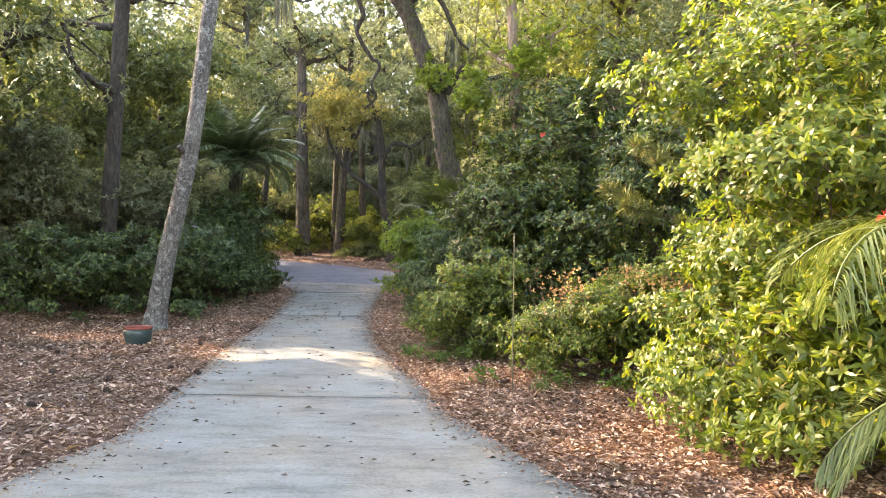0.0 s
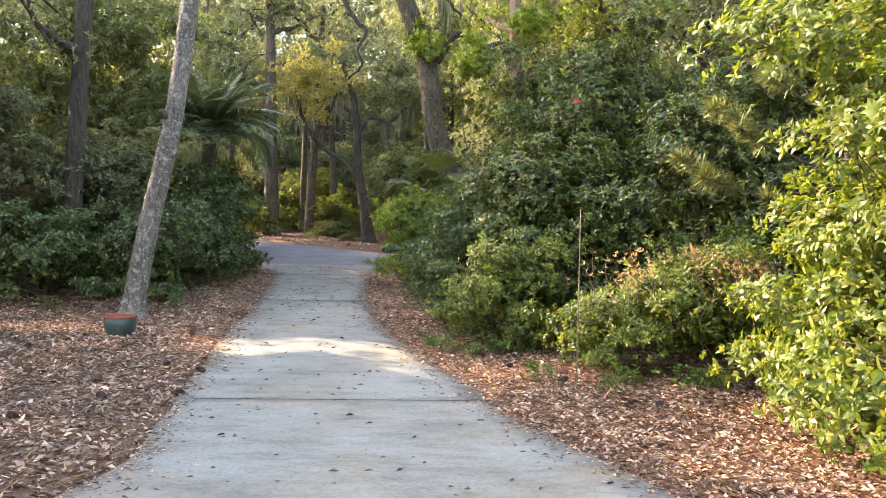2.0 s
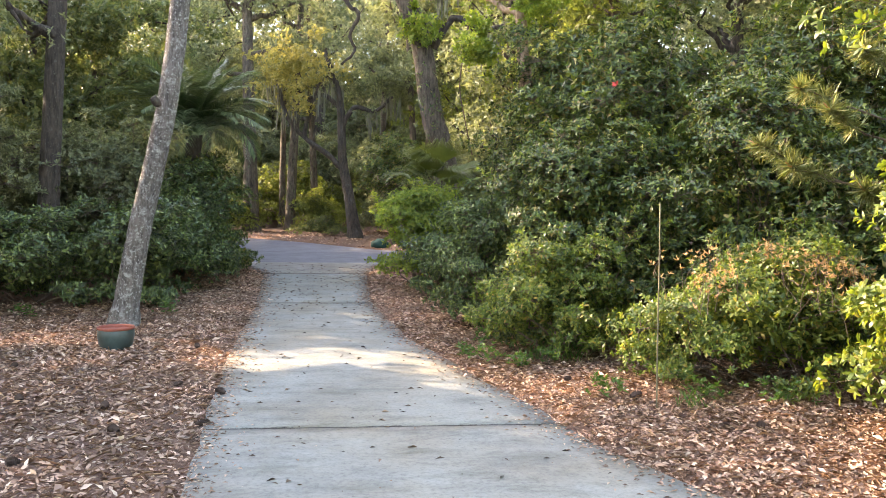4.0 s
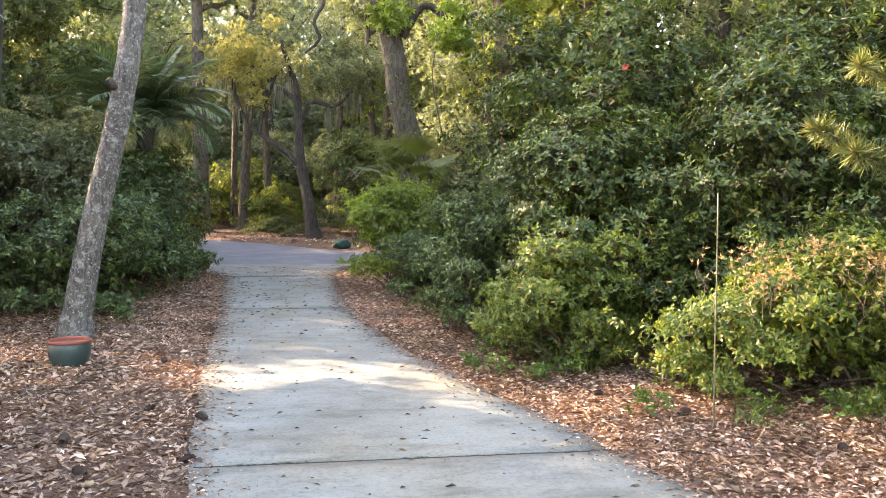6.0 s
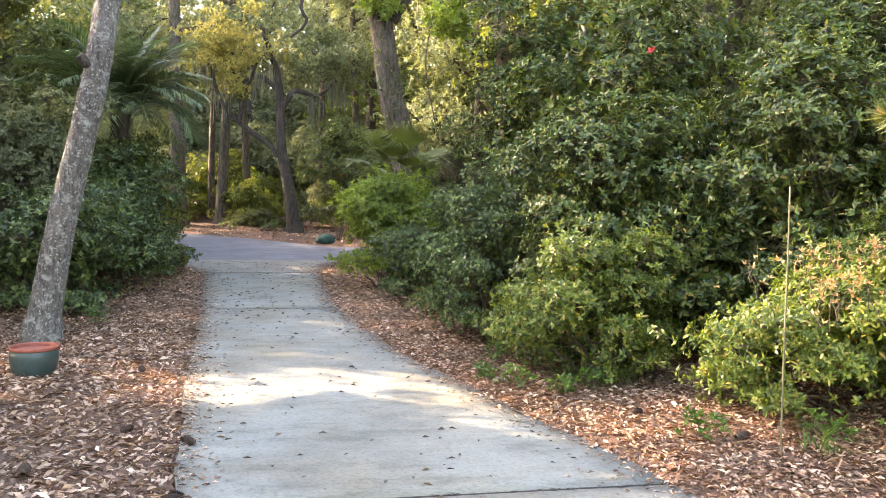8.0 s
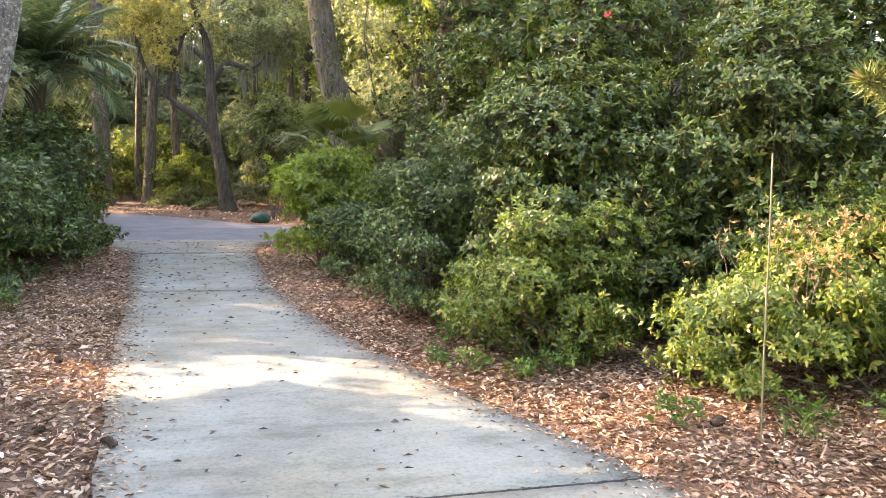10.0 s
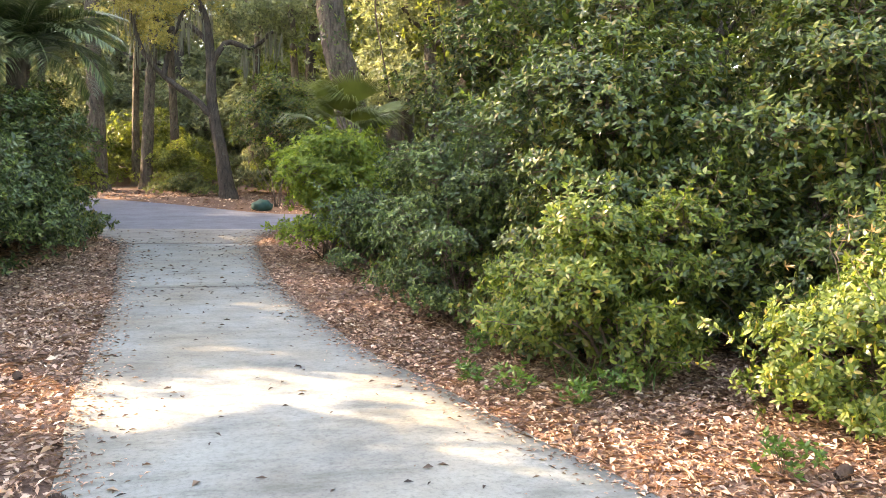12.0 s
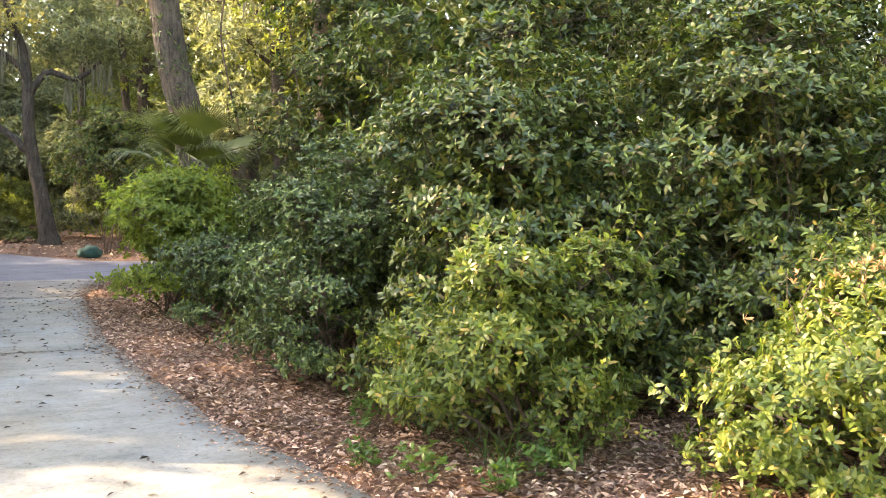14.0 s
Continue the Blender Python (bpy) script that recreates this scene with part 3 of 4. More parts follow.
shrub("tall_evergreen", "tall leafy evergreen beside the oak", (2.3, 19.0), (1.5, 1.4, 2.75), LEAF_DARK, 64, 0.5, 60, 6, (0.11, 0.04), group="evergreen shrubs", full=False)

shrub("camellia", "low dark evergreen shrub in the hollow behind the azaleas", (2.3, 12.4), (1.1, 0.6, 0.75), LEAF_DARK, 34, 0.34, 50, 6, (0.09, 0.036), group="evergreen shrubs", full=False, skirt=0.02)
shrub("camellia", "low dark evergreen shrub in the hollow behind the azaleas", (4.1, 10.9), (1.2, 0.8, 0.9), LEAF_DARK, 34, 0.34, 50, 6, (0.09, 0.036), group="evergreen shrubs", full=False, skirt=0.02)
shrub("camellia", "low dark evergreen shrub in the hollow behind the azaleas", (0.75, 15.9), (1.2, 0.8, 0.9), LEAF_DARK, 34, 0.34, 50, 6, (0.09, 0.036), group="evergreen shrubs", full=False, skirt=0.02)

shrub("azalea", "green azalea below the palmetto", (-0.02, 17.6), (0.75, 0.8, 0.62), LEAF_HOLLY, 30, 0.3, 50, 6, (0.065, 0.027), group="azaleas", full=False, skirt=0.02, shoots=20)
shrub("holly_shrub", "dense dark holly shrub at the oak's foot", (0.5, 20.9), (1.1, 0.7, 0.95), LEAF_HOLLY, 34, 0.36, 50, 6, (0.07, 0.03), full=False, skirt=0.02)

shrub("azalea", "sunlit azalea spray leaning over its neighbour", (3.0, 10.9), (0.75, 0.6, 0.8), LEAF_AZALEA, 32, 0.28, 80, 7, (0.064, 0.023), group="azaleas", skirt=0.05, shoots=50)

# the bright shrubs where the walk begins
shrub("tall_bright_shrub", "tall sunlit yellow-green shrub with a dense crown", (3.85, 7.4), (2.0, 1.7, 2.35), LEAF_BRIGHT, 100, 0.45, 72, 7, (0.092, 0.032), category="shrub", low=-0.9, skirt=0.03, shoots=120)
shrub("bright_shrub", "sunlit yellow-green shrub spilling over the litter", (3.15, 8.0), (1.15, 1.05, 1.1), LEAF_BRIGHT, 50, 0.34, 70, 6, (0.088, 0.034), low=-0.9, skirt=0.02, shoots=70)
shrub("pittosporum", "sunlit shrub with upright paddle-shaped leaves", (3.2, 6.1), (1.0, 0.95, 0.85), LEAF_BRIGHT, 36, 0.32, 48, 8, (0.115, 0.034), spread=(20, 75), up=0.8, skirt=0.03, shoots=60)

# the beds on the left side
LEFT = [(-8.9, 16.4, 1.25, 0.75), (-7.2, 16.5, 1.25, 0.8), (-5.55, 16.7, 1.25, 0.85), (-5.3, 18.9, 1.15, 0.95), (-5.9, 21.3, 1.25, 1.15)]
for k, (x, y, r, h) in enumerate(LEFT):
    shrub("azalea", "dark green azalea in the shade beside the driveway", (x, y), (r, r, h), LEAF_HOLLY, 38, 0.34, 52, 6, (0.09, 0.037), group="shaded azaleas", full=False, skirt=0.03, shoots=40)
shrub("azalea", "tall dark green azalea below the feather palm", (-5.35, 20.5), (1.0, 1.0, 1.25), LEAF_HOLLY, 40, 0.36, 52, 6, (0.095, 0.038), group="shaded azaleas", full=False, skirt=0.03, shoots=40)
shrub("tall_evergreen", "dense dark evergreen below the feather palm", (-5.15, 21.4), (0.95, 0.85, 1.4), LEAF_DARK, 50, 0.36, 60, 7, (0.08, 0.03), group="shaded azaleas", full=False, skirt=0.03, shoots=40)
shrub("tall_evergreen", "dense dark evergreen below the feather palm", (-6.6, 22.0), (1.1, 0.9, 1.5), LEAF_DARK, 44, 0.4, 56, 7, (0.085, 0.032), group="shaded azaleas", full=False, skirt=0.03)
shrub("small_tree", "small leafy evergreen on bare stems by the road", (-0.6, 28.3), (1.0, 0.9, 1.05), LEAF_DARK, 36, 0.4, 50, 7, (0.10, 0.038), category="tree", full=False, skirt=1.55, stems=6)
# understory in the lightened olive: skylight is painted into the leaves
shrub("understory_tree", "loose understory tree in the shaded bed, skylight put into its pale leaves", (-8.8, 17.7), (1.5, 1.1, 1.6), LEAF_WOOD_LIT, 46, 0.42, 46, 6, (0.10, 0.036), category="tree", group="understory shrubs", full=False, skirt=1.2, stems=6, shoots=40)
shrub("understory_tree", "loose understory tree in the shaded bed, skylight put into its pale leaves", (-6.3, 19.0), (1.1, 0.9, 1.1), LEAF_WOOD_LIT, 34, 0.38, 46, 6, (0.09, 0.034), category="tree", group="understory shrubs", full=False, skirt=1.1, stems=6, shoots=30)
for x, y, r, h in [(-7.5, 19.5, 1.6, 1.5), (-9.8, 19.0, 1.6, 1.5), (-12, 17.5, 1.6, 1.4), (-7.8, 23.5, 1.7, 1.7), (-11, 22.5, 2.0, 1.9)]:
    shrub("understory_shrub", "dim green understory shrub below the trees", (x, y), (r, r, h), LEAF_WOOD_LIT, 40, 0.46, 46, 6, (0.11, 0.046), group="understory shrubs", full=False)


# ---- trees ----
def limb_set(start, n, reach, rise, r0, crook=0.25):
    """Crooked limbs from points of a trunk. Gives tubes and the limbs' outer points."""
    tubes, ends = [], []
    for k in range(n):
        b = start[rng.integers(0, len(start))]
        az = k * 2.4 + rng.uniform(-0.5, 0.5)
        L = reach * rng.uniform(0.6, 1.1)
        e = b + np.array([math.cos(az) * L, math.sin(az) * L, rise * rng.uniform(0.4, 1.2)])
        p = wander(b, e, 10, crook * L / 9)
        bough = [tube(p, np.linspace(r0, r0 * 0.25, 10), 7, 0.05)]
        ends += [p[5], p[7], p[9]]
        for q in (5, 7):
            e2 = p[q] + rng.normal(0, 0.4, 3) * L + [0, 0, 0.2 * L]
            p2 = wander(p[q], e2, 6, crook * L / 12)
            bough.append(tube(p2, np.linspace(r0 * 0.4, r0 * 0.1, 6), 5))
            ends += [p2[3], p2[5]]
        tubes.append(join(*bough))
    return tubes, np.array(ends)


def crown_leaves(ends, n, radius, leaf, leaves=6, flat=0.6):
    pick = rng.integers(0, len(ends), n)
    p = ends[pick] + rng.normal(0, 1, (n, 3)) * radius * [0.55, 0.55, 0.55 * flat]
    return whorls(p, unit(rng.normal(0, 1, (n, 3)) + [0, 0, 0.5]), leaves, leaf[0], leaf[1], (40, 110), False)


def furrowed(path, radii, sides):
    """A trunk with shallow winding furrows down its bark."""
    fine = 3
    n = (len(path) - 1) * fine + 1
    k = np.linspace(0, len(path) - 1, n)
    P = np.stack([np.interp(k, np.arange(len(path)), path[:, q_]) for q_ in range(3)], -1)
    R = np.interp(k, np.arange(len(path)), radii)
    v, f = tube(P, R, sides)
    ang = np.linspace(0, 2 * np.pi, sides, endpoint=False)[None]
    z = P[:, 2:3]
    a, b, c = rng.uniform(0, 6.28, 3)
    wave = np.sin(7 * ang + a + 1.1 * np.sin(1.7 * z + b)) * 0.5 + np.sin(13 * ang + c + 1.5 * np.sin(2.9 * z)) * 0.5 + 0.6 * np.sin(2 * ang + 0.9 * z)
    scale = 1 + 0.035 * wave + 0.02 * rng.normal(0, 1, (n, sides))
    body = v[:-1].reshape(n, sides, 3)
    body = P[:, None] + (body - P[:, None]) * scale[..., None]
    return np.concatenate([body.reshape(-1, 3), v[-1:]]), f


def tree(name, label, path, radii, bark, leaf_mat, crown_from=0.5, limbs=9, reach=2.6, rise=1.3, tufts=2600, clump=0.8, leaf=(0.10, 0.04), group="", sides=16, sub=None, flare=1.35):
    """path: points of the trunk in the world; its crown of tufted clumps grows from limbs on the trunk's upper part."""
    P = smooth_path(path, 40)
    base = P[0].copy()
    R = np.interp(np.linspace(0, 1, 40), np.linspace(0, 1, len(radii)), radii)
    R[0] *= flare
    R[1] *= 1 + (flare - 1) * 0.5
    ob = thing(name, label, "tree", tuple(base), group)
    P = P - base
    P[0, 2] -= 0.15
    part("trunk", furrowed(P, R, sides + 12), bark, ob, smooth=True)
    if limbs:
        up = P[int(40 * crown_from):]
        tubes, ends = limb_set(up, limbs, reach, rise, radii[-1] * 0.9)
        for one in tubes:
            part("limb", one, bark, ob, smooth=True)
        part("crown", crown_leaves(np.vstack([ends, up[-3:]]), tufts, clump, leaf), leaf_mat, ob)
    return ob


def z_at(x, y):
    return float(soil(x, y))


rng = np.random.default_rng(21)
leaning = tree("leaning_oak", "leaning grey trunk with pale lichen beside the pot", [(-5.0, 14.4, z_at(-5, 14.4)), (-4.75, 14.35, 1.1), (-4.3, 14.2, 3.0), (-4.0, 14.2, 5.4), (-3.6, 14.6, 8.5), (-3.4, 14.8, 10.5)],
               (0.18, 0.15, 0.138, 0.128, 0.11, 0.09), BARK_GREY, LEAF_OAK, 0.7, 7, 1.8, 1.2, 1100, 0.7)
stub_o = np.array(leaning.location)
part("broken_stub", tube(smooth_path(np.array([(-4.35, 14.2, 2.78), (-4.43, 14.1, 2.83), (-4.49, 14.05, 2.9)]) - stub_o, 6), (0.075, 0.065, 0.06, 0.055, 0.05, 0.045), 9, 0.1), BARK_DARK, leaning, "dark broken branch stub")
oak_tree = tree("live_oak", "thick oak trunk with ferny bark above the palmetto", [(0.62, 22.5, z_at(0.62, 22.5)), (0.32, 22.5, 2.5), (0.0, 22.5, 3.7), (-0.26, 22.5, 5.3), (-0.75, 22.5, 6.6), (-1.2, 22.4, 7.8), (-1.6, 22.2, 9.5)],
                (0.36, 0.29, 0.265, 0.25, 0.23, 0.2, 0.16), BARK_OAK, LEAF_OAK, 0.82, 9, 4.0, 1.6, 2600, 1.0, (0.13, 0.055))


def branch(owner, points, r0, r1, bark, n=24):
    """A bent limb through points of the world, on a tree."""
    o = np.array(owner.location)
    p = smooth_path(np.asarray(points, float) - o, n)
    return part("limb", tube(p + rng.normal(0, 0.012, p.shape), np.linspace(r0, r1, n), 8, 0.06), bark, owner, smooth=True)


def clump(owner, name, centre, radii, tufts, leaf, mat, label=""):
    """A loose crown of tufts gathered in small clumps."""
    o = np.array(owner.location)
    c = np.asarray(centre) - o + unit(rng.normal(0, 1, (40, 3))) * rng.uniform(0.15, 1.1, (40, 1)) * radii
    return part(name, crown_leaves(c, tufts, 0.3 * min(radii), leaf), mat, owner, label)


fern_z = rng.uniform(2.6, 8.5, 150)
fern_x = np.interp(fern_z, (2.5, 3.7, 5.3, 6.6, 7.8, 9.5), (0.32, 0.0, -0.26, -0.75, -1.2, -1.6))
fern_a = rng.normal(-1.9, 1.1, 150)
fern_p = np.stack([fern_x + 0.25 * np.cos(fern_a), 22.5 + 0.25 * np.sin(fern_a), fern_z], -1)
part("fern_fringe", whorls(fern_p - np.array(oak_tree.location), np.stack([np.cos(fern_a), np.sin(fern_a), 0.3 + 0 * fern_a], -1), 4, 0.11, 0.03, (20, 75), True, 0.3), LEAF_DARK, oak_tree, "small ferns growing on the bark")["kind"] = "stuff"
branch(oak_tree, [(-0.95, 22.5, 7.1), (-1.5, 22.3, 7.8), (-2.3, 22.0, 8.6), (-3.4, 21.8, 9.0)], 0.17, 0.08, BARK_OAK)
branch(oak_tree, [(-1.1, 22.5, 7.6), (-0.5, 22.3, 7.9), (-0.1, 22.2, 7.5), (0.25, 22.1, 6.7), (0.6, 22.1, 6.3)], 0.1, 0.03, BARK_DARK)
branch(oak_tree, [(0.0, 22.4, 5.2), (0.5, 22.3, 5.9), (1.1, 22.2, 5.6), (1.7, 22.2, 5.75)], 0.1, 0.05, BARK_DARK)
branch(oak_tree, [(-2.3, 22.0, 8.6), (-2.45, 22, 7.9), (-2.2, 22, 7.2), (-2.35, 22, 6.7), (-2.0, 22, 6.1), (-1.75, 22, 5.8), (-1.95, 22, 5.4), (-1.85, 22, 5.0), (-2.15, 22, 4.7)], 0.075, 0.028, BARK_DARK, 40)
branch(oak_tree, [(-3.4, 21.8, 9.0), (-3.0, 21.8, 8.0), (-3.7, 21.7, 7.4), (-4.3, 21.6, 7.6), (-4.9, 21.5, 7.2)], 0.05, 0.015, BARK_DARK, 30)
clump(oak_tree, "epiphyte", (-0.35, 22.1, 5.65), (0.5, 0.35, 0.55), 160, (0.14, 0.055), LEAF_SPRING, "yellow-green leaves sprouting on the trunk")
tree("slim_tree", "slim dark trunk rising behind the azaleas", [(-7.35, 18.0, z_at(-7.35, 18)), (-7.2, 18, 2.5), (-6.97, 18, 6.4), (-6.9, 18, 7.6)], (0.2, 0.17, 0.15, 0.12), BARK_DARK, LEAF_WOOD_LIT, 0.45, 8, 2.2, 0.6, 1000, 0.7, group="slim trees")
tree("slim_tree", "slim dark trunk deep in the shaded bed", [(-10.0, 18.5, z_at(-10, 18.5)), (-10, 18.5, 4), (-9.9, 18.4, 7)], (0.17, 0.15, 0.12), BARK_DARK, LEAF_WOOD_LIT, 0.35, 8, 2.2, 0.6, 1000, 0.7, group="slim trees")
pale = tree("pale_pine", "pale sunlit trunk above the evergreens", [(1.9, 19.6, z_at(1.9, 19.6)), (1.75, 19.6, 3.6), (1.6, 19.6, 5.2), (1.35, 19.5, 10)], (0.17, 0.14, 0.125, 0.1), BARK_PINE, LEAF_SPRING, 0.62, 7, 1.8, 0.8, 700, 0.6, (0.10, 0.04))
clump(pale, "vine", (0.75, 19.5, 4.75), (0.55, 0.45, 0.7), 420, (0.10, 0.04), LEAF_SPRING, "bright yellow-green leaves of a climbing vine")
clump(pale, "vine", (1.9, 19.4, 5.6), (0.7, 0.5, 0.7), 420, (0.10, 0.04), LEAF_SPRING, "bright yellow-green leaves of a climbing vine")
far_oak = tree("spreading_oak", "dark crooked oak across the road with yellow spring leaves", [(-1.85, 31.0, z_at(-1.85, 31)), (-2.05, 31, 1.6), (-2.3, 31, 3.0), (-2.4, 31, 5.0), (-2.9, 31, 6.6)], (0.24, 0.17, 0.15, 0.12, 0.06), BARK_DARK, LEAF_OAK, 0.5, 0)
branch(far_oak, [(-2.25, 31, 2.6), (-2.8, 31, 3.1), (-3.6, 31, 3.7), (-4.2, 31, 4.5), (-4.5, 31, 5.6)], 0.11, 0.05, BARK_DARK)
branch(far_oak, [(-3.6, 31, 3.7), (-3.4, 30.9, 4.6), (-3.0, 30.9, 5.6)], 0.08, 0.04, BARK_DARK)
branch(far_oak, [(-2.35, 31, 4.0), (-1.9, 30.9, 4.7), (-1.2, 30.9, 4.6), (-0.6, 30.9, 5.1)], 0.1, 0.04, BARK_DARK)
branch(far_oak, [(-2.4, 31, 4.7), (-2.9, 31, 5.1), (-3.5, 31, 5.0), (-4.0, 31, 5.5)], 0.09, 0.04, BARK_DARK)
clump(far_oak, "crown", (-3.9, 31, 5.9), (1.6, 1.3, 1.3), 1500, (0.10, 0.045), LEAF_GOLD, "yellow spring leaves")
# this crown takes the lightened olive, brightness put into its colour
clump(far_oak, "crown", (-0.9, 31.4, 6.0), (1.9, 1.5, 1.7), 1300, (0.14, 0.06), LEAF_WOOD_LIT, "olive green leaves")

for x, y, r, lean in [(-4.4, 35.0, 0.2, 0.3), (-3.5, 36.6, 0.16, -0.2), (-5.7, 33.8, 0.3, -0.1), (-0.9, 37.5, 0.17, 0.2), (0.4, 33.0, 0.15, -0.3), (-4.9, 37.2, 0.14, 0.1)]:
    tree("far_tree", "slender grey trunk standing across the road", [(x, y, z_at(x, y)), (x + lean * 0.4, y, 3.0), (x + lean, y, 6.0), (x + lean * 1.5, y, 9.5)], (r, r * 0.85, r * 0.7, r * 0.5), BARK_OAK, LEAF_WOOD_LIT, 0.6, 6, 2.0, 1.0, 700, 0.8, (0.17, 0.075), group="far trees", sides=10)


def moss(owner, x, y, z, n=26):
    """Grey moss hanging in strands from a limb."""
    o = np.array(owner.location)
    p = np.array([x, y, z]) - o + rng.normal(0, 1, (n, 3)) * [0.16, 0.1, 0.06]
    d = unit(np.array([0, 0, -1.0]) + rng.normal(0, 0.06, (n, 3)))
    part("moss", blades(p, d, unit(rng.normal(0, 1, (n, 3)) * [1, 1, 0.1]), rng.uniform(0.4, 1.1, n), np.full(n, 0.05), fold=0.3, droop=0.03, full=True), MOSS, owner, "hanging grey moss")["kind"] = "stuff"


for x, y, z in [(-4.1, 31, 4.6), (-3.1, 30.9, 5.3), (-1.3, 30.9, 4.6), (-0.7, 30.9, 5.1), (-4.5, 31, 5.5), (-2.5, 31, 5.6)]:
    moss(far_oak, x, y, z)
for x, y, z in [(-3.2, 21.8, 8.9), (-4.3, 21.6, 7.5), (-2.6, 21.9, 8.5), (1.4, 22.2, 5.6), (0.2, 22.2, 6.8)]:
    moss(oak_tree, x, y, z)
vine_o = np.array(oak_tree.location)
part("vine_cord", tube(smooth_path(np.array([(0.8, 21.2, 7.4), (0.66, 21, 5.4), (0.5, 21, 4.2), (0.62, 21, 3.4), (0.8, 21, 2.6)]) - vine_o, 26), np.full(26, 0.014), 6), TWIG, oak_tree, "thin bare vine")
part("vine_cord", tube(smooth_path(np.array([(1.2, 21.4, 7.4), (1.55, 21.2, 5.4), (1.75, 21.2, 4.0), (1.9, 21.2, 3.0)]) - vine_o, 20), np.full(20, 0.012), 6), TWIG, oak_tree, "thin bare vine")

# woods beyond the road and round the walk; their leaf colours carry painted light
wood_a = tree("wood_tree", "tall woodland tree with a loose green crown", [(-25.6, 50.5, 0.6), (-25.5, 50.5, 4), (-25.8, 50.6, 9), (-25.6, 50.5, 13)], (0.3, 0.25, 0.2, 0.12), BARK_DARK, LEAF_WOOD_LIT, 0.34, 18, 3.4, 1.6, 4200, 1.15, (0.2, 0.085), group="woodland trees", sides=10)
wood_b = tree("wood_tree", "tall woodland tree with sunlight painted into its green leaves", [(3.5, 33, 0.4), (3.4, 33, 4), (3.8, 33, 8), (3.7, 33, 12)], (0.26, 0.22, 0.18, 0.1), BARK_OAK, LEAF_SUN_PAINTED, 0.3, 16, 3.2, 1.4, 3800, 1.1, (0.19, 0.085), group="woodland trees", sides=10)
wood_c = shrub("thicket", "tangled green thicket below the woodland trees", (0.8, 33.5), (2.6, 2.0, 1.5), LEAF_WOOD_LIT, 40, 0.7, 40, 6, (0.15, 0.06), group="thickets", full=False, fill=1200, stems=4)
wood_d = shrub("thicket", "yellow-green thicket in a gap of the woods, sunlight in its colour", (-4.4, 38.5), (2.2, 1.8, 1.3), LEAF_SUN_PAINTED, 36, 0.6, 40, 6, (0.14, 0.06), group="thickets", full=False, fill=800, stems=4)
r2 = random.Random(3)
r3 = random.Random(8)


def put(ob, x, y, s=1.0, turn=None):
    a_ = r2.uniform(0, 360) if turn is None else turn
    return copy_thing(ob, pose(x, y, z_at(x, y), 0, 0, a_) @ Matrix.Scale(s, 4))


WOODS = [(-10.8, 45.5, 1.1, 0), (3.5, 45, 1.0, 1), (1.5, 40, 0.9, 0), (6.5, 31, 0.9, 0), (8, 37, 1.0, 1), 
         (2, 47, 1.1, 1), (10, 44, 1.1, 0), (16, 36, 1.1, 0), (-13.5, 26, 0.55, 0),
         (5, 24, 0.8, 1), (9, 22, 0.85, 0), (9.5, 16.5, 0.75, 0), (13, 27, 1.1, 1), (14, 19, 1.0, 0), (8.5, 9, 0.75, 1), (12, 11, 1.0, 0), (11, 4, 1.0, 0), (3.2, 27.5, 0.7, 0), (-7.6, 35.5, 0.55, 0),
         (5.5, 18, 0.6, 0), (8, 14, 0.62, 1), (-15, 37, 1.0, 0), (-4, 50, 1.3, 0), (7, 52, 1.4, 0), (-11, 53, 1.3, 0), (4, 34, 0.9, 0),
         (9, -4, 0.9, 0), (4, -14, 1.0, 0), (-6, -16, 1.0, 0), (-15, -9, 0.8, 0)]
rng = np.random.default_rng(33)
# unseen tree added as a shade caster; the rows below copy it
shade_tree = tree("shade_tree", "broad leafy tree added to shade the driveway", [(-9.0, 9.8, z_at(-9, 9.8)), (-9.0, 9.8, 3), (-8.8, 9.8, 7.2)], (0.2, 0.17, 0.12), BARK_DARK, LEAF_OAK, 0.4, 15, 2.3, 1.0, 5600, 0.75, (0.19, 0.085), group="bed trees", sides=10)
# rows of trees added across the sun's way to cast shade: low ones in front, tall ones past the gap that lets one shaft
# through
SIDEWAYS = Vector((-SUN_DIR.y, SUN_DIR.x, 0)) * -1
for away, along, s in [(15.3, -0.2, 0.8), (15, 2.2, 0.78), (15.2, 4.4, 0.8), (19, -0.8, 1.02), (19.2, 1.8, 1.0), (19, 4.2, 1.0), (19.4, 5.8, 0.92), (15, 6.95, 0.74),
                       (27, 11.6, 0.95), (19, 11.05, 0.88), (19.5, 15.6, 0.8), (24, 20.6, 0.8), (21, 18.7, 0.85)]:
    spot = SUN_DIR * away + SIDEWAYS * along
    put(shade_tree, spot.x, spot.y, s, r3.uniform(0, 360))
# unseen high crowns, added to shade the right shrubs but not the left woods
high = SUN_DIR * 32 + SIDEWAYS * 14.0
high_tree = tree("high_shade_tree", "tall bare-stemmed tree with a high crown, added out of view for shade", [(high.x, high.y, z_at(high.x, high.y)), (high.x, high.y, 9), (high.x + 0.3, high.y, 18)], (0.3, 0.22, 0.12), BARK_DARK, LEAF_OAK, 0.78, 18, 3.4, 1.2, 4600, 0.85, (0.22, 0.1), group="high-crowned trees", sides=10)
for away, along in [(33, 17.4), (36, 15.0)]:
    spot = SUN_DIR * away + SIDEWAYS * along
    put(high_tree, spot.x, spot.y, 1.0 + 0.1 * (away > 35), r3.uniform(0, 360))
for x, y, s in [(-9.0, -5, 1.0)]:
    put(shade_tree, x, y, s, r3.uniform(0, 360))
for x, y, s, kind_ in WOODS:
    put(wood_b if kind_ else wood_a, x, y, s)
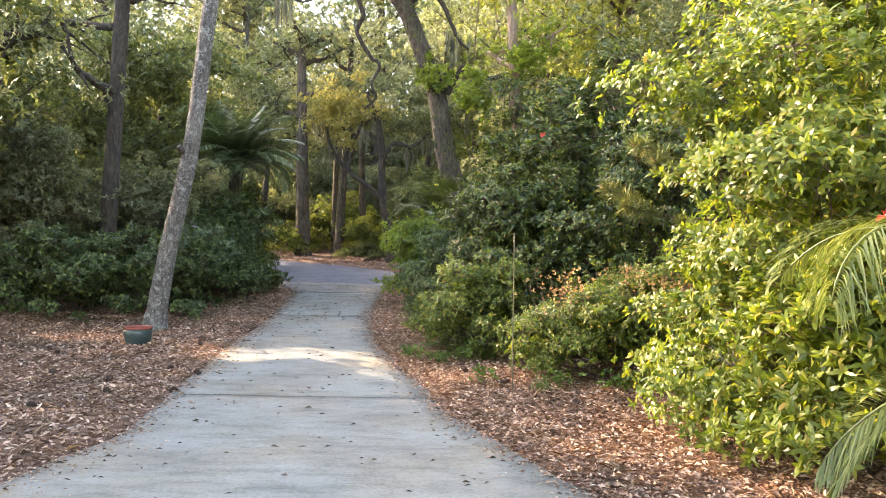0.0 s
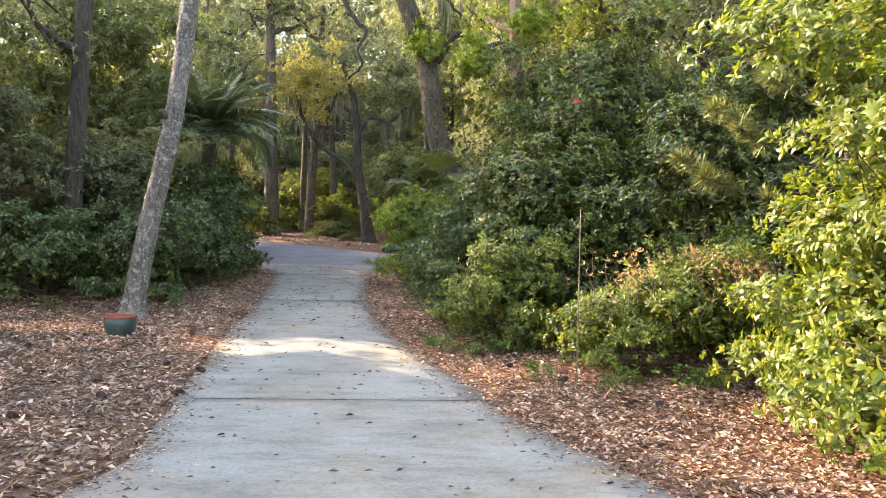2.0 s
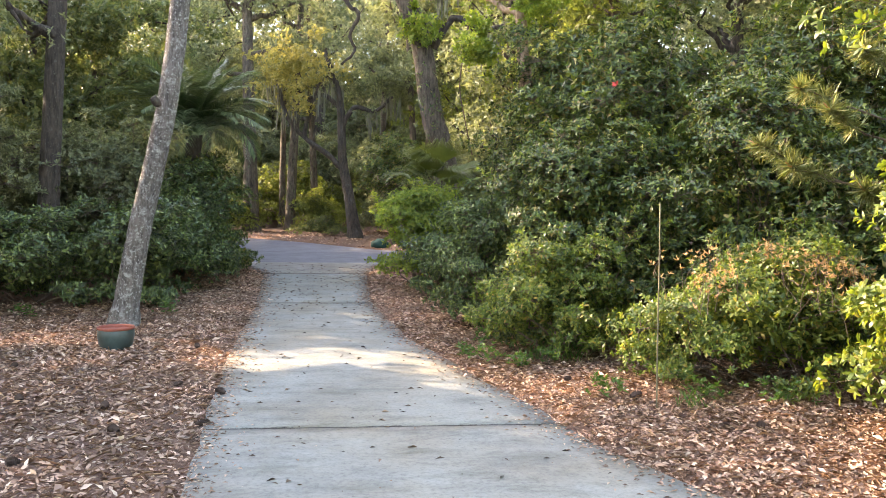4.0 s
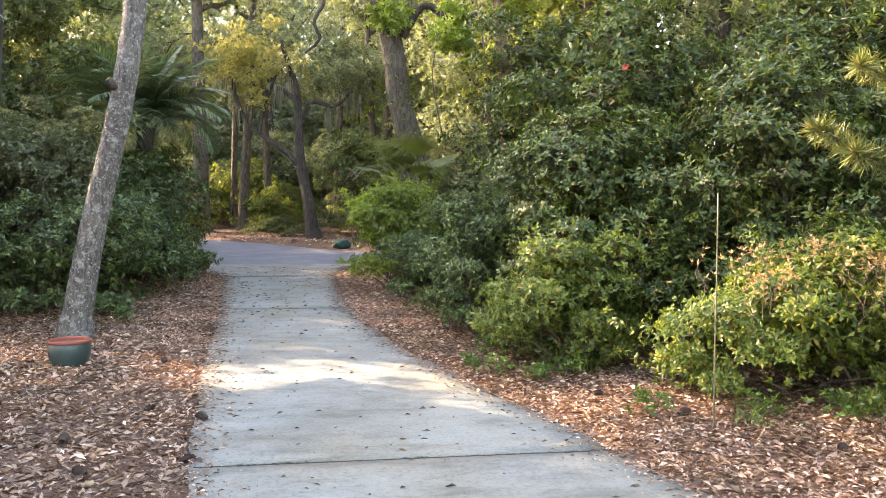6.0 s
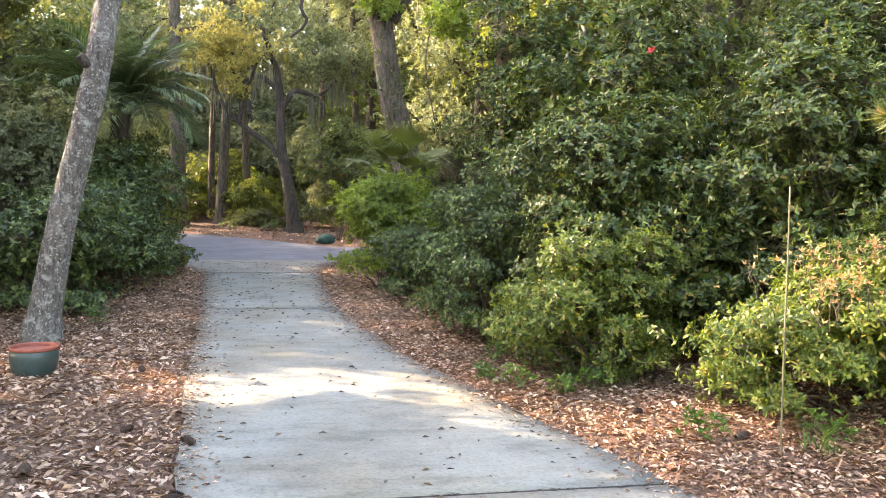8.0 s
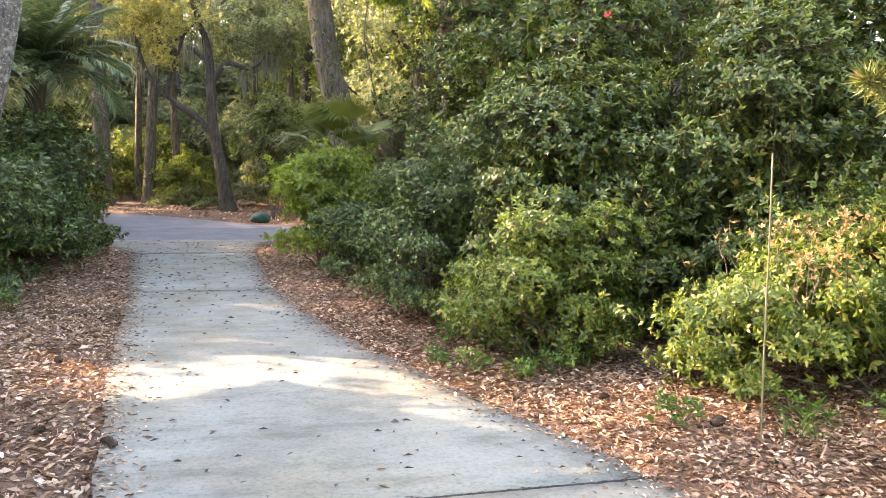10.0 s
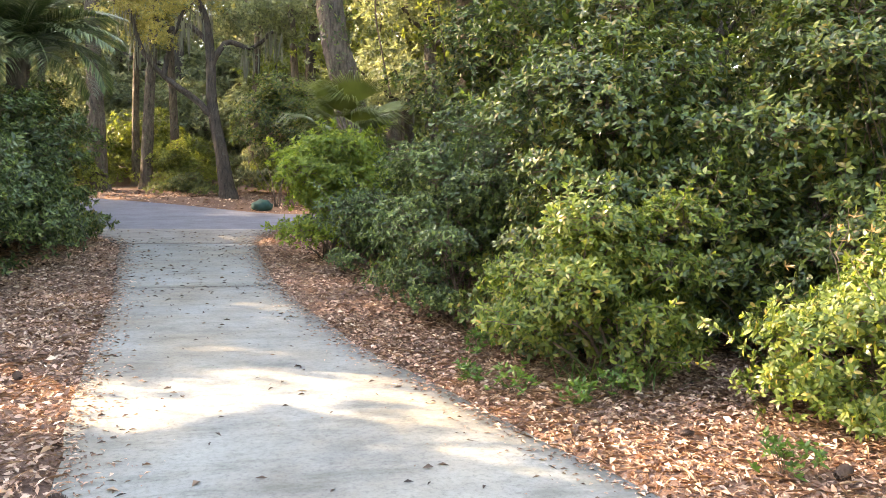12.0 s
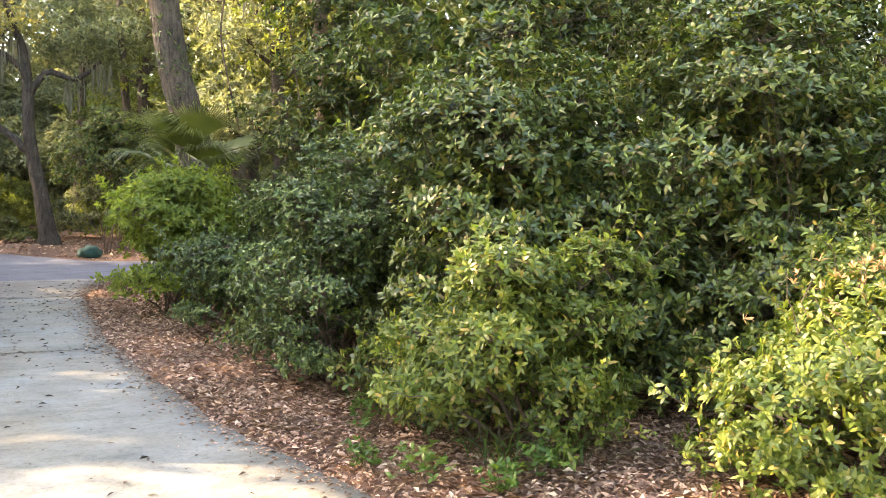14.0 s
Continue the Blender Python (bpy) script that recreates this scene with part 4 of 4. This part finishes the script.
for x, y, s in [(-12, 37, 1.2), (-5, 41, 0.9), (0, 43, 1.5), (5, 37, 1.2), (9, 32, 1.2), (-16, 33, 1.2), (4.5, 20.5, 1.0), (8, 18.5, 1.2), (12, 15, 1.3), (8.5, 12.5, 1.0), (-14, 30, 1.2),
                (-14.5, 16, 0.9), (-18, 14, 1.0), (-15, 23, 1.1), (7, 6, 1.0), (9, 2, 1.1), (-20, 26, 1.2), (-26, 36, 1.6), (-16, 50, 2.0), (-4, 52, 2.0), (9, 50, 2.0), (20, 40, 1.8), (20, 24, 1.6), (-10, 30, 0.9),
                (-3.5, 45, 1.4), (-7, 43, 1.4), (3.5, 42, 1.3), (-10.5, 41, 1.4), (-7, 56, 3.2), (1, 57, 3.3), (8, 58, 3.3), (-15, 56, 3.2), (-23, 52, 3.0), (16, 54, 3.2)]:
    put(wood_c, x, y, s)
for x, y, s in [(-6.2, 37.0, 0.45), (-2.6, 39, 0.6), (2.5, 35, 0.8), (-6.4, 33.6, 0.5), (-3.4, 35.2, 0.6), (-0.4, 33.4, 0.5), (-9.2, 33, 0.6), (1.6, 29.6, 0.5), (-12, 31, 0.7), (4.5, 30, 0.7)]:
    put(wood_d, x, y, s)

# the closed edge of the woods far behind, haze painted into its leaves
rng = np.random.default_rng(91)
n = 60000
wx, wy, wz = rng.uniform(-48, 44, n), rng.uniform(51, 66, n), 0.8 + 21 * rng.beta(1.1, 1.25, n)
dense = np.array([noise.noise(Vector((a_ * 0.23, b_ * 0.23, c_ * 0.3))) + 0.5 * noise.noise(Vector((a_ * 0.7, b_ * 0.7, c_ * 0.8))) for a_, b_, c_ in zip(wx, wy, wz)])
ok = dense > -0.03 + 0.018 * np.maximum(wz - 9, 0)
tuft_at = np.stack([wx, wy, wz], -1)[ok]
m = len(tuft_at)
far_woods = new("far_woods", mesh_of("far_woods", *whorls(tuft_at, unit(rng.normal(0, 1, (m, 3)) + [0, 0, 0.5]), 5, 0.36, 0.17, (40, 110), False), LEAF_WOOD_LIT))
tagged(far_woods, "olive green leaves of the far woods, haze put into their colour", "woods", kind="stuff")

# low clipped hedge across the road
shrub("low_hedge", "low clipped hedge at the road's far edge", (-3.0, 31.6), (1.25, 0.5, 0.28), LEAF_OAK, 26, 0.25, 40, 6, (0.07, 0.03), category="hedge", full=False, skirt=0.05, fill=500)


# ---- palms ----
rng = np.random.default_rng(45)

def frond(length, leaflets, leaflet, arch, width=0.02, hang=0.35, fan=0.9):
    """A feather frond that leaves the origin along +x and bends over; (verts, tris)."""
    t = np.linspace(0, 1, 14)
    ang = arch[0] + (arch[1] - arch[0]) * t
    step = length / 13
    x = np.concatenate([[0], np.cumsum(np.cos(ang[:-1]) * step)])
    z = np.concatenate([[0], np.cumsum(np.sin(ang[:-1]) * step)])
    mid = np.stack([x, np.zeros(14), z], -1)
    rach = tube(mid, np.linspace(0.016, 0.004, 14), 5)
    s_ = np.linspace(0.16, 1.0, leaflets)
    pos = np.stack([np.interp(s_, t, mid[:, k]) for k in range(3)], -1)
    tang = unit(np.stack([np.interp(s_, t, np.gradient(mid[:, k])) for k in range(3)], -1))
    pieces = [rach]
    for side in (-1, 1):
        d = unit(tang * (0.45 + 0.5 * s_[:, None]) * fan + np.array([0, side, 0]) + np.array([0, 0, 0.28]) + rng.normal(0, 0.06, (leaflets, 3)))
        L = leaflet * (np.sin(np.pi * (0.12 + 0.83 * s_)) ** 0.6) * rng.uniform(0.85, 1.1, leaflets)
        up_ = np.array([0, 0, 1.0]) + rng.normal(0, 0.1, (leaflets, 3))
        pieces.append(blades(pos, d, up_, L, np.full(leaflets, width), fold=0.3, droop=hang, full=True))
    return join(*pieces)


def turned(piece, az, tilt=0.0, at=(0, 0, 0)):
    v = np.asarray(piece[0])
    m = np.array(Euler((tilt, 0, az)).to_matrix())
    return v @ m.T + np.asarray(at), piece[1]


pindo = thing("pindo_palm", "arching grey-green feather palm above the shaded azaleas", "palm", (-5.45, 21.8, z_at(-5.45, 21.8)))
part("trunk", tube(wander((0, 0, -0.1), (0, 0, 3.1), 16, 0.01), np.linspace(0.2, 0.17, 16), 12, 0.1), BARK_DARK, pindo)
for k in range(52):
    a0 = 1.5 - 0.85 * (k / 51)
    part("frond", turned(frond(rng.uniform(1.9, 2.3) - 0.3 * k / 51, 64, 0.55, (a0, a0 - 0.6 - 1.3 * k / 51 - rng.uniform(0, 0.4)), 0.026, 0.34), k * 2.4 + rng.uniform(-0.3, 0.3), rng.normal(0, 0.12), (0, 0, 3.05)), LEAF_PALM, pindo)


def fan_leaf(radius, n, spread=2.6):
    """A palmetto fan along +x: a pleated palm that splits into drooping points."""
    edge = np.linspace(-spread / 2, spread / 2, n + 1)
    mid_a = (edge[:-1] + edge[1:]) / 2

    def ring(a_, r, z):
        return np.stack([np.cos(a_) * r, np.sin(a_) * r, z + 0 * a_], -1) * radius
    long_ = rng.uniform(0.85, 1.08, n)
    web = ring(edge, 0.42, 0.05)
    crease = ring(mid_a, 0.43, 0.075)
    bend_l = ring(mid_a - spread / n * 0.2, 0.72 * long_, 0.0)
    bend_r = ring(mid_a + spread / n * 0.2, 0.72 * long_, 0.0)
    tips_ = ring(mid_a, 0.98 * long_, -0.28 - 0.25 * rng.random(n))
    v = np.concatenate([np.zeros((1, 3)), web, crease, bend_l, bend_r, tips_])
    k = np.arange(n)
    w, c, l, r, e = 1 + k, n + 2 + k, 2 * n + 2 + k, 3 * n + 2 + k, 4 * n + 2 + k
    f = [(0 * k, w, c), (0 * k, c, w + 1), (w, l, c), (c, r, w + 1), (c, l, r), (l, e, r)]
    return v, np.concatenate([np.stack(q_, -1) for q_ in f])


palmetto = thing("palmetto", "fan palmetto with drooping split leaves among the shrubs", "palmetto", (0.0, 20.5, z_at(0.0, 20.5)))
part("trunk", tube(wander((0, 0, -0.1), (0.05, 0, 1.75), 10, 0.015), np.linspace(0.13, 0.11, 10), 10, 0.12), BARK_OAK, palmetto)
for k in range(18):
    az, el = k * 2.4, rng.uniform(0.1, 1.35)
    L = rng.uniform(0.45, 0.85)
    tip = np.array([math.cos(az) * math.cos(el), math.sin(az) * math.cos(el), math.sin(el)]) * L + [0.05, 0, 1.7]
    stalk = tube(wander((0.05, 0, 1.7), tip, 6, 0.01), np.linspace(0.012, 0.008, 6), 5)
    fan = fan_leaf(rng.uniform(0.6, 0.95), 38, 2.1)
    m = np.array(Euler((0, -el + 0.35, az)).to_matrix())
    # fans use the lit palm copy, so their brightness is painted
    part("frond", join(stalk, (fan[0] @ m.T + tip, fan[1])), PALM_SUN_PAINTED, palmetto)

# sun on these fronds is in the leaf colour
young_palm = thing("young_palm", "young feather palm with drooping fronds by the bed, sunlight painted in", "palm", (3.05, 4.65, z_at(3.05, 4.65)))
part("stump", tube([(0, 0, -0.1), (0, 0, 0.6), (0, 0, 1.5)], (0.10, 0.11, 0.06), 10, 0.15), BARK_OAK, young_palm)
for az, a0, a1, L, tilt, hang in [(3.4, 1.1, -1.5, 1.4, 0.1, 0.8), (3.0, -0.2, -1.2, 1.1, -0.2, 0.3), (2.75, -0.45, -1.2, 1.1, 0.25, 0.25), (2.3, 0.9, -1.1, 1.4, 0.1, 0.4), (0.6, 1.2, -1.0, 1.6, 0.0, 0.4), (-0.4, 1.0, -1.2, 1.5, 0.1, 0.4), (4.3, 0.3, -1.2, 1.0, 0, 0.4), (1.4, 1.3, -0.8, 1.7, 0.1, 0.4)]:
    part("frond", turned(frond(L, 76, 0.44, (a0, a1), 0.0095, hang), az, tilt, (0, 0, 1.45 if a0 > 0.5 else 0.95)), PALM_SUN_PAINTED, young_palm)


# ---- young pine ----
def needle_tuft(path, n, length):
    t = 1 - 0.3 * rng.uniform(0, 1, n) ** 1.5
    g_ = np.gradient(path, axis=0)
    k = np.linspace(0, 1, len(path))
    p = np.stack([np.interp(t, k, path[:, q]) for q in range(3)], -1)
    ax = unit(np.stack([np.interp(t, k, g_[:, q]) for q in range(3)], -1))
    d = unit(ax * 0.55 + unit(rng.normal(0, 1, (n, 3))) * 0.8)
    return blades(p, d, unit(rng.normal(0, 1, (n, 3))), length * rng.uniform(0.7, 1.1, n), np.full(n, 0.0042), fold=0.1, droop=0.12, full=False)


pine = thing("young_pine", "young pine with long-needled sunlit branch tips", "pine", (3.6, 9.75, z_at(3.6, 9.75)))
part("trunk", tube(wander((0, 0, -0.1), (0.1, 0, 3.3), 14, 0.02), np.linspace(0.05, 0.02, 14), 8, 0.05), BARK_OAK, pine)
for bx, by, bz, ez in [(-1.1, -0.1, 1.9, 2.55), (-0.95, -0.35, 2.1, 2.35), (-0.7, -0.4, 2.3, 2.85), (-0.5, -0.55, 1.7, 2.15), (-0.85, -0.2, 2.6, 3.05), (-0.25, -0.6, 1.4, 1.75), (0.6, 0.3, 2.0, 2.6), (0.3, -0.6, 2.4, 2.9), (-0.45, -0.3, 2.9, 3.4)]:
    path = wander((0.05, 0, bz), (bx * 1.25 - 0.35, by, ez - 0.2), 12, 0.02, -0.08)
    bough = part("branch", tube(path, np.linspace(0.014, 0.006, 12), 6), TWIG, pine)
    tip_way = unit(path[-1] - path[-2])
    part("bud", tube(np.stack([path[-1], path[-1] + tip_way * 0.04, path[-1] + tip_way * 0.09 + [0, 0, 0.02]]), (0.01, 0.009, 0.002), 7), BUD, bough, "orange-brown bud")
    part("needle_tuft", needle_tuft(path, 420, 0.18), NEEDLE, bough)["kind"] = "stuff"

# ---- stake, pot, cones and other small things ----
stake = thing("bamboo_stake", "thin bamboo stake standing in the bed", "stake", (0.8, 9.12, z_at(0.8, 9.12)))
part("cane", tube(wander((0, 0, -0.1), (-0.02, 0, 1.75), 12, 0.003), np.linspace(0.0075, 0.0045, 12), 8, 0.08), BAMBOO, stake)


def lathe(profile, sides=40):
    bm = bmesh.new()
    rings = []
    for r, z in profile:
        rings.append([bm.verts.new((r * math.cos(2 * math.pi * k / sides), r * math.sin(2 * math.pi * k / sides), z)) for k in range(sides)])
    for a_, b_ in zip(rings, rings[1:]):
        for k in range(sides):
            bm.faces.new((a_[k], a_[(k + 1) % sides], b_[(k + 1) % sides], b_[k]))
    bm.faces.new(rings[0][::-1])
    bm.faces.new(rings[-1])
    return bm


pot = thing("flower_pot", "empty blue-green glazed pot with a terracotta rim on the litter", "flower pot", (-4.5, 12.3, z_at(-4.5, 12.3)))
pot.scale = (0.86, 0.86, 0.88)
part_bm("body", lathe([(0.165, -0.02), (0.185, 0.0), (0.215, 0.06), (0.235, 0.15), (0.24, 0.2), (0.232, 0.255), (0.228, 0.262), (0.22, 0.255), (0.205, 0.15), (0.17, 0.07)]), GLAZE, pot, "blue-green glazed body", True)
part_bm("rim", lathe([(0.222, 0.255), (0.238, 0.262), (0.243, 0.274), (0.241, 0.288), (0.234, 0.294), (0.222, 0.289), (0.214, 0.275), (0.208, 0.2), (0.2, 0.12), (0.17, 0.09)]), TERRACOTTA, pot, "bare terracotta rim and inside", True)

cone_master = None
CONES = [(-2.95, 10.05, 1.0), (-2.93, 9.05, 1.1), (-3.82, 9.55, 1.0), (0.73, 9.47, 1.1), (-3.4, 10.4, 0.9), (-4.6, 9.8, 1.0), (-3.5, 8.7, 1.0), (-5.2, 11.2, 0.9), (0.3, 10.2, 0.8), (-3.6, 12.4, 0.9), (1.4, 8.5, 0.9), (-3.9, 7.9, 1.0)]
for x, y, sc in CONES:
    z = float(height(y)) + 0.004 if on_drive(x, y) else z_at(x, y) + 0.008
    m = pose(x, y, z + 0.036 * sc, 78, 0, rng.uniform(0, 360)) @ Matrix.Scale(sc, 4)
    if cone_master is None:
        cone_master = thing("pine_cone", "dark open pine cone lying on the ground", "pine cone", (0, 0, 0), "pine cones")
        part("core", tube([(0, 0, -0.045), (0, 0, 0), (0, 0, 0.05)], (0.016, 0.022, 0.004), 8), CONE, cone_master)
        k = np.arange(70)
        zz = -0.045 + 0.095 * k / 70
        rr = 0.017 * np.sin(np.pi * (0.15 + 0.8 * k / 70)) + 0.002
        aa = k * 2.4
        d = unit(np.stack([np.cos(aa), np.sin(aa), np.full(70, 0.45)], -1))
        part("scale_skin", blades(d * rr[:, None] * [1, 1, 0] + np.stack([0 * zz, 0 * zz, zz], -1), d, np.array([0, 0, 1.0]) + np.zeros((70, 3)), 0.026 * np.sin(np.pi * (0.2 + 0.7 * k / 70)), np.full(70, 0.02), fold=0.2, droop=-0.1), CONE, cone_master)
        cone_master.matrix_basis = m
    else:
        copy_thing(cone_master, m)

weed_spots = [(-0.27, 11.4, 0.24, 0), (-0.5, 11.85, 0.16, 0), (0.0, 11.0, 0.16, 0), (0.28, 11.1, 0.2, 0), (1.15, 9.15, 0.3, 1), (1.35, 9.4, 0.24, 0), (0.5, 9.6, 0.2, 0), (-0.1, 12.7, 0.24, 0), (0.45, 11.25, 0.42, 1), (0.7, 11.35, 0.4, 1), (0.25, 11.5, 0.36, 1), (0.1, 13.2, 0.2, 0), (1.9, 9.2, 0.25, 0), (2.3, 6.5, 0.3, 0), (2.1, 6.9, 0.2, 0), (-7.9, 15.2, 0.35, 0), (-6.6, 15.2, 0.25, 0), (-4.6, 15.4, 0.25, 0)]
for x, y, h, grassy in weed_spots:
    w = thing("weed" if not grassy else "grass_tuft", "small green weed sprouting through the litter" if not grassy else "tuft of long green grass blades", "weed" if not grassy else "grass", (x, y, z_at(x, y)), "weeds")
    if grassy:
        n = 34
        az = rng.uniform(0, 6.28, n)
        d = unit(np.stack([np.cos(az) * 0.7, np.sin(az) * 0.7, rng.uniform(0.5, 1.8, n)], -1))
        part("blade_tuft", blades(rng.normal(0, 0.08, (n, 3)) * [1, 1, 0], d, np.stack([np.cos(az), np.sin(az), np.zeros(n)], -1) * -1 + [0, 0, 0.3], h * rng.uniform(0.45, 1.2, n), np.full(n, 0.011), fold=0.3, droop=0.45), GRASS, w)
    else:
        n = 30
        tips_ = rng.normal(0, 0.4, (n, 3)) * h * [1, 1, 0] + np.stack([np.zeros(n), np.zeros(n), rng.uniform(0.2, 0.9, n) * h], -1)
        part("leaf_tuft", whorls(tips_, np.array([0, 0, 1.0]) + rng.normal(0, 0.3, (n, 3)), 5, 0.06, 0.022, (40, 85)), GRASS, w)["kind"] = "stuff"
        part("stalk_tuft", join(*[tube(np.stack([q_ * [0.2, 0.2, 0], q_]), (0.003, 0.002), 4) for q_ in tips_[:12]]), TWIG, w)

lamp_post = thing("path_lantern", "small grey lantern on a post behind the azaleas", "lantern", (-5.15, 17.2, z_at(-5.15, 17.2)))
part("post", tube([(0, 0, -0.1), (0, 0, 0.8), (0, 0, 1.64)], (0.013, 0.013, 0.013), 10), LANTERN_METAL, lamp_post)
part_bm("hood", lathe([(0.02, 1.62), (0.055, 1.63), (0.055, 1.645), (0.045, 1.655), (0.045, 1.73), (0.075, 1.735), (0.03, 1.775), (0.01, 1.785)], 20), LANTERN_METAL, lamp_post)

bag = thing("green_bundle", "dark green plastic bundle at the road's edge", "bundle", (-1.1, 27.4, z_at(-1.1, 27.4)))
bm = bmesh.new()
bmesh.ops.create_icosphere(bm, subdivisions=3, radius=1.0)
for v in bm.verts:
    k = 1 + 0.25 * noise.noise(v.co * 2.1)
    v.co = Vector((v.co.x * 0.26 * k, v.co.y * 0.2 * k, max(v.co.z, -0.6) * 0.17 * k + 0.1))
part_bm("sheet", bm, TARP, bag, "", True)


def blossom(owner, x, y, z):
    """A small red flower of six petals on a shrub."""
    p = np.array([[x, y, z]]) - np.array(owner.location)
    part("blossom", whorls(p, np.array([[-0.3, -0.7, 0.4]]), 6, 0.06, 0.035, (50, 75)), FLOWER, owner, "red six-petalled flower")


blossom(bpy.data.objects["camellia"], 1.5, 12.75, 3.05)
blossom(bpy.data.objects["pittosporum"], 2.62, 4.95, 1.72)
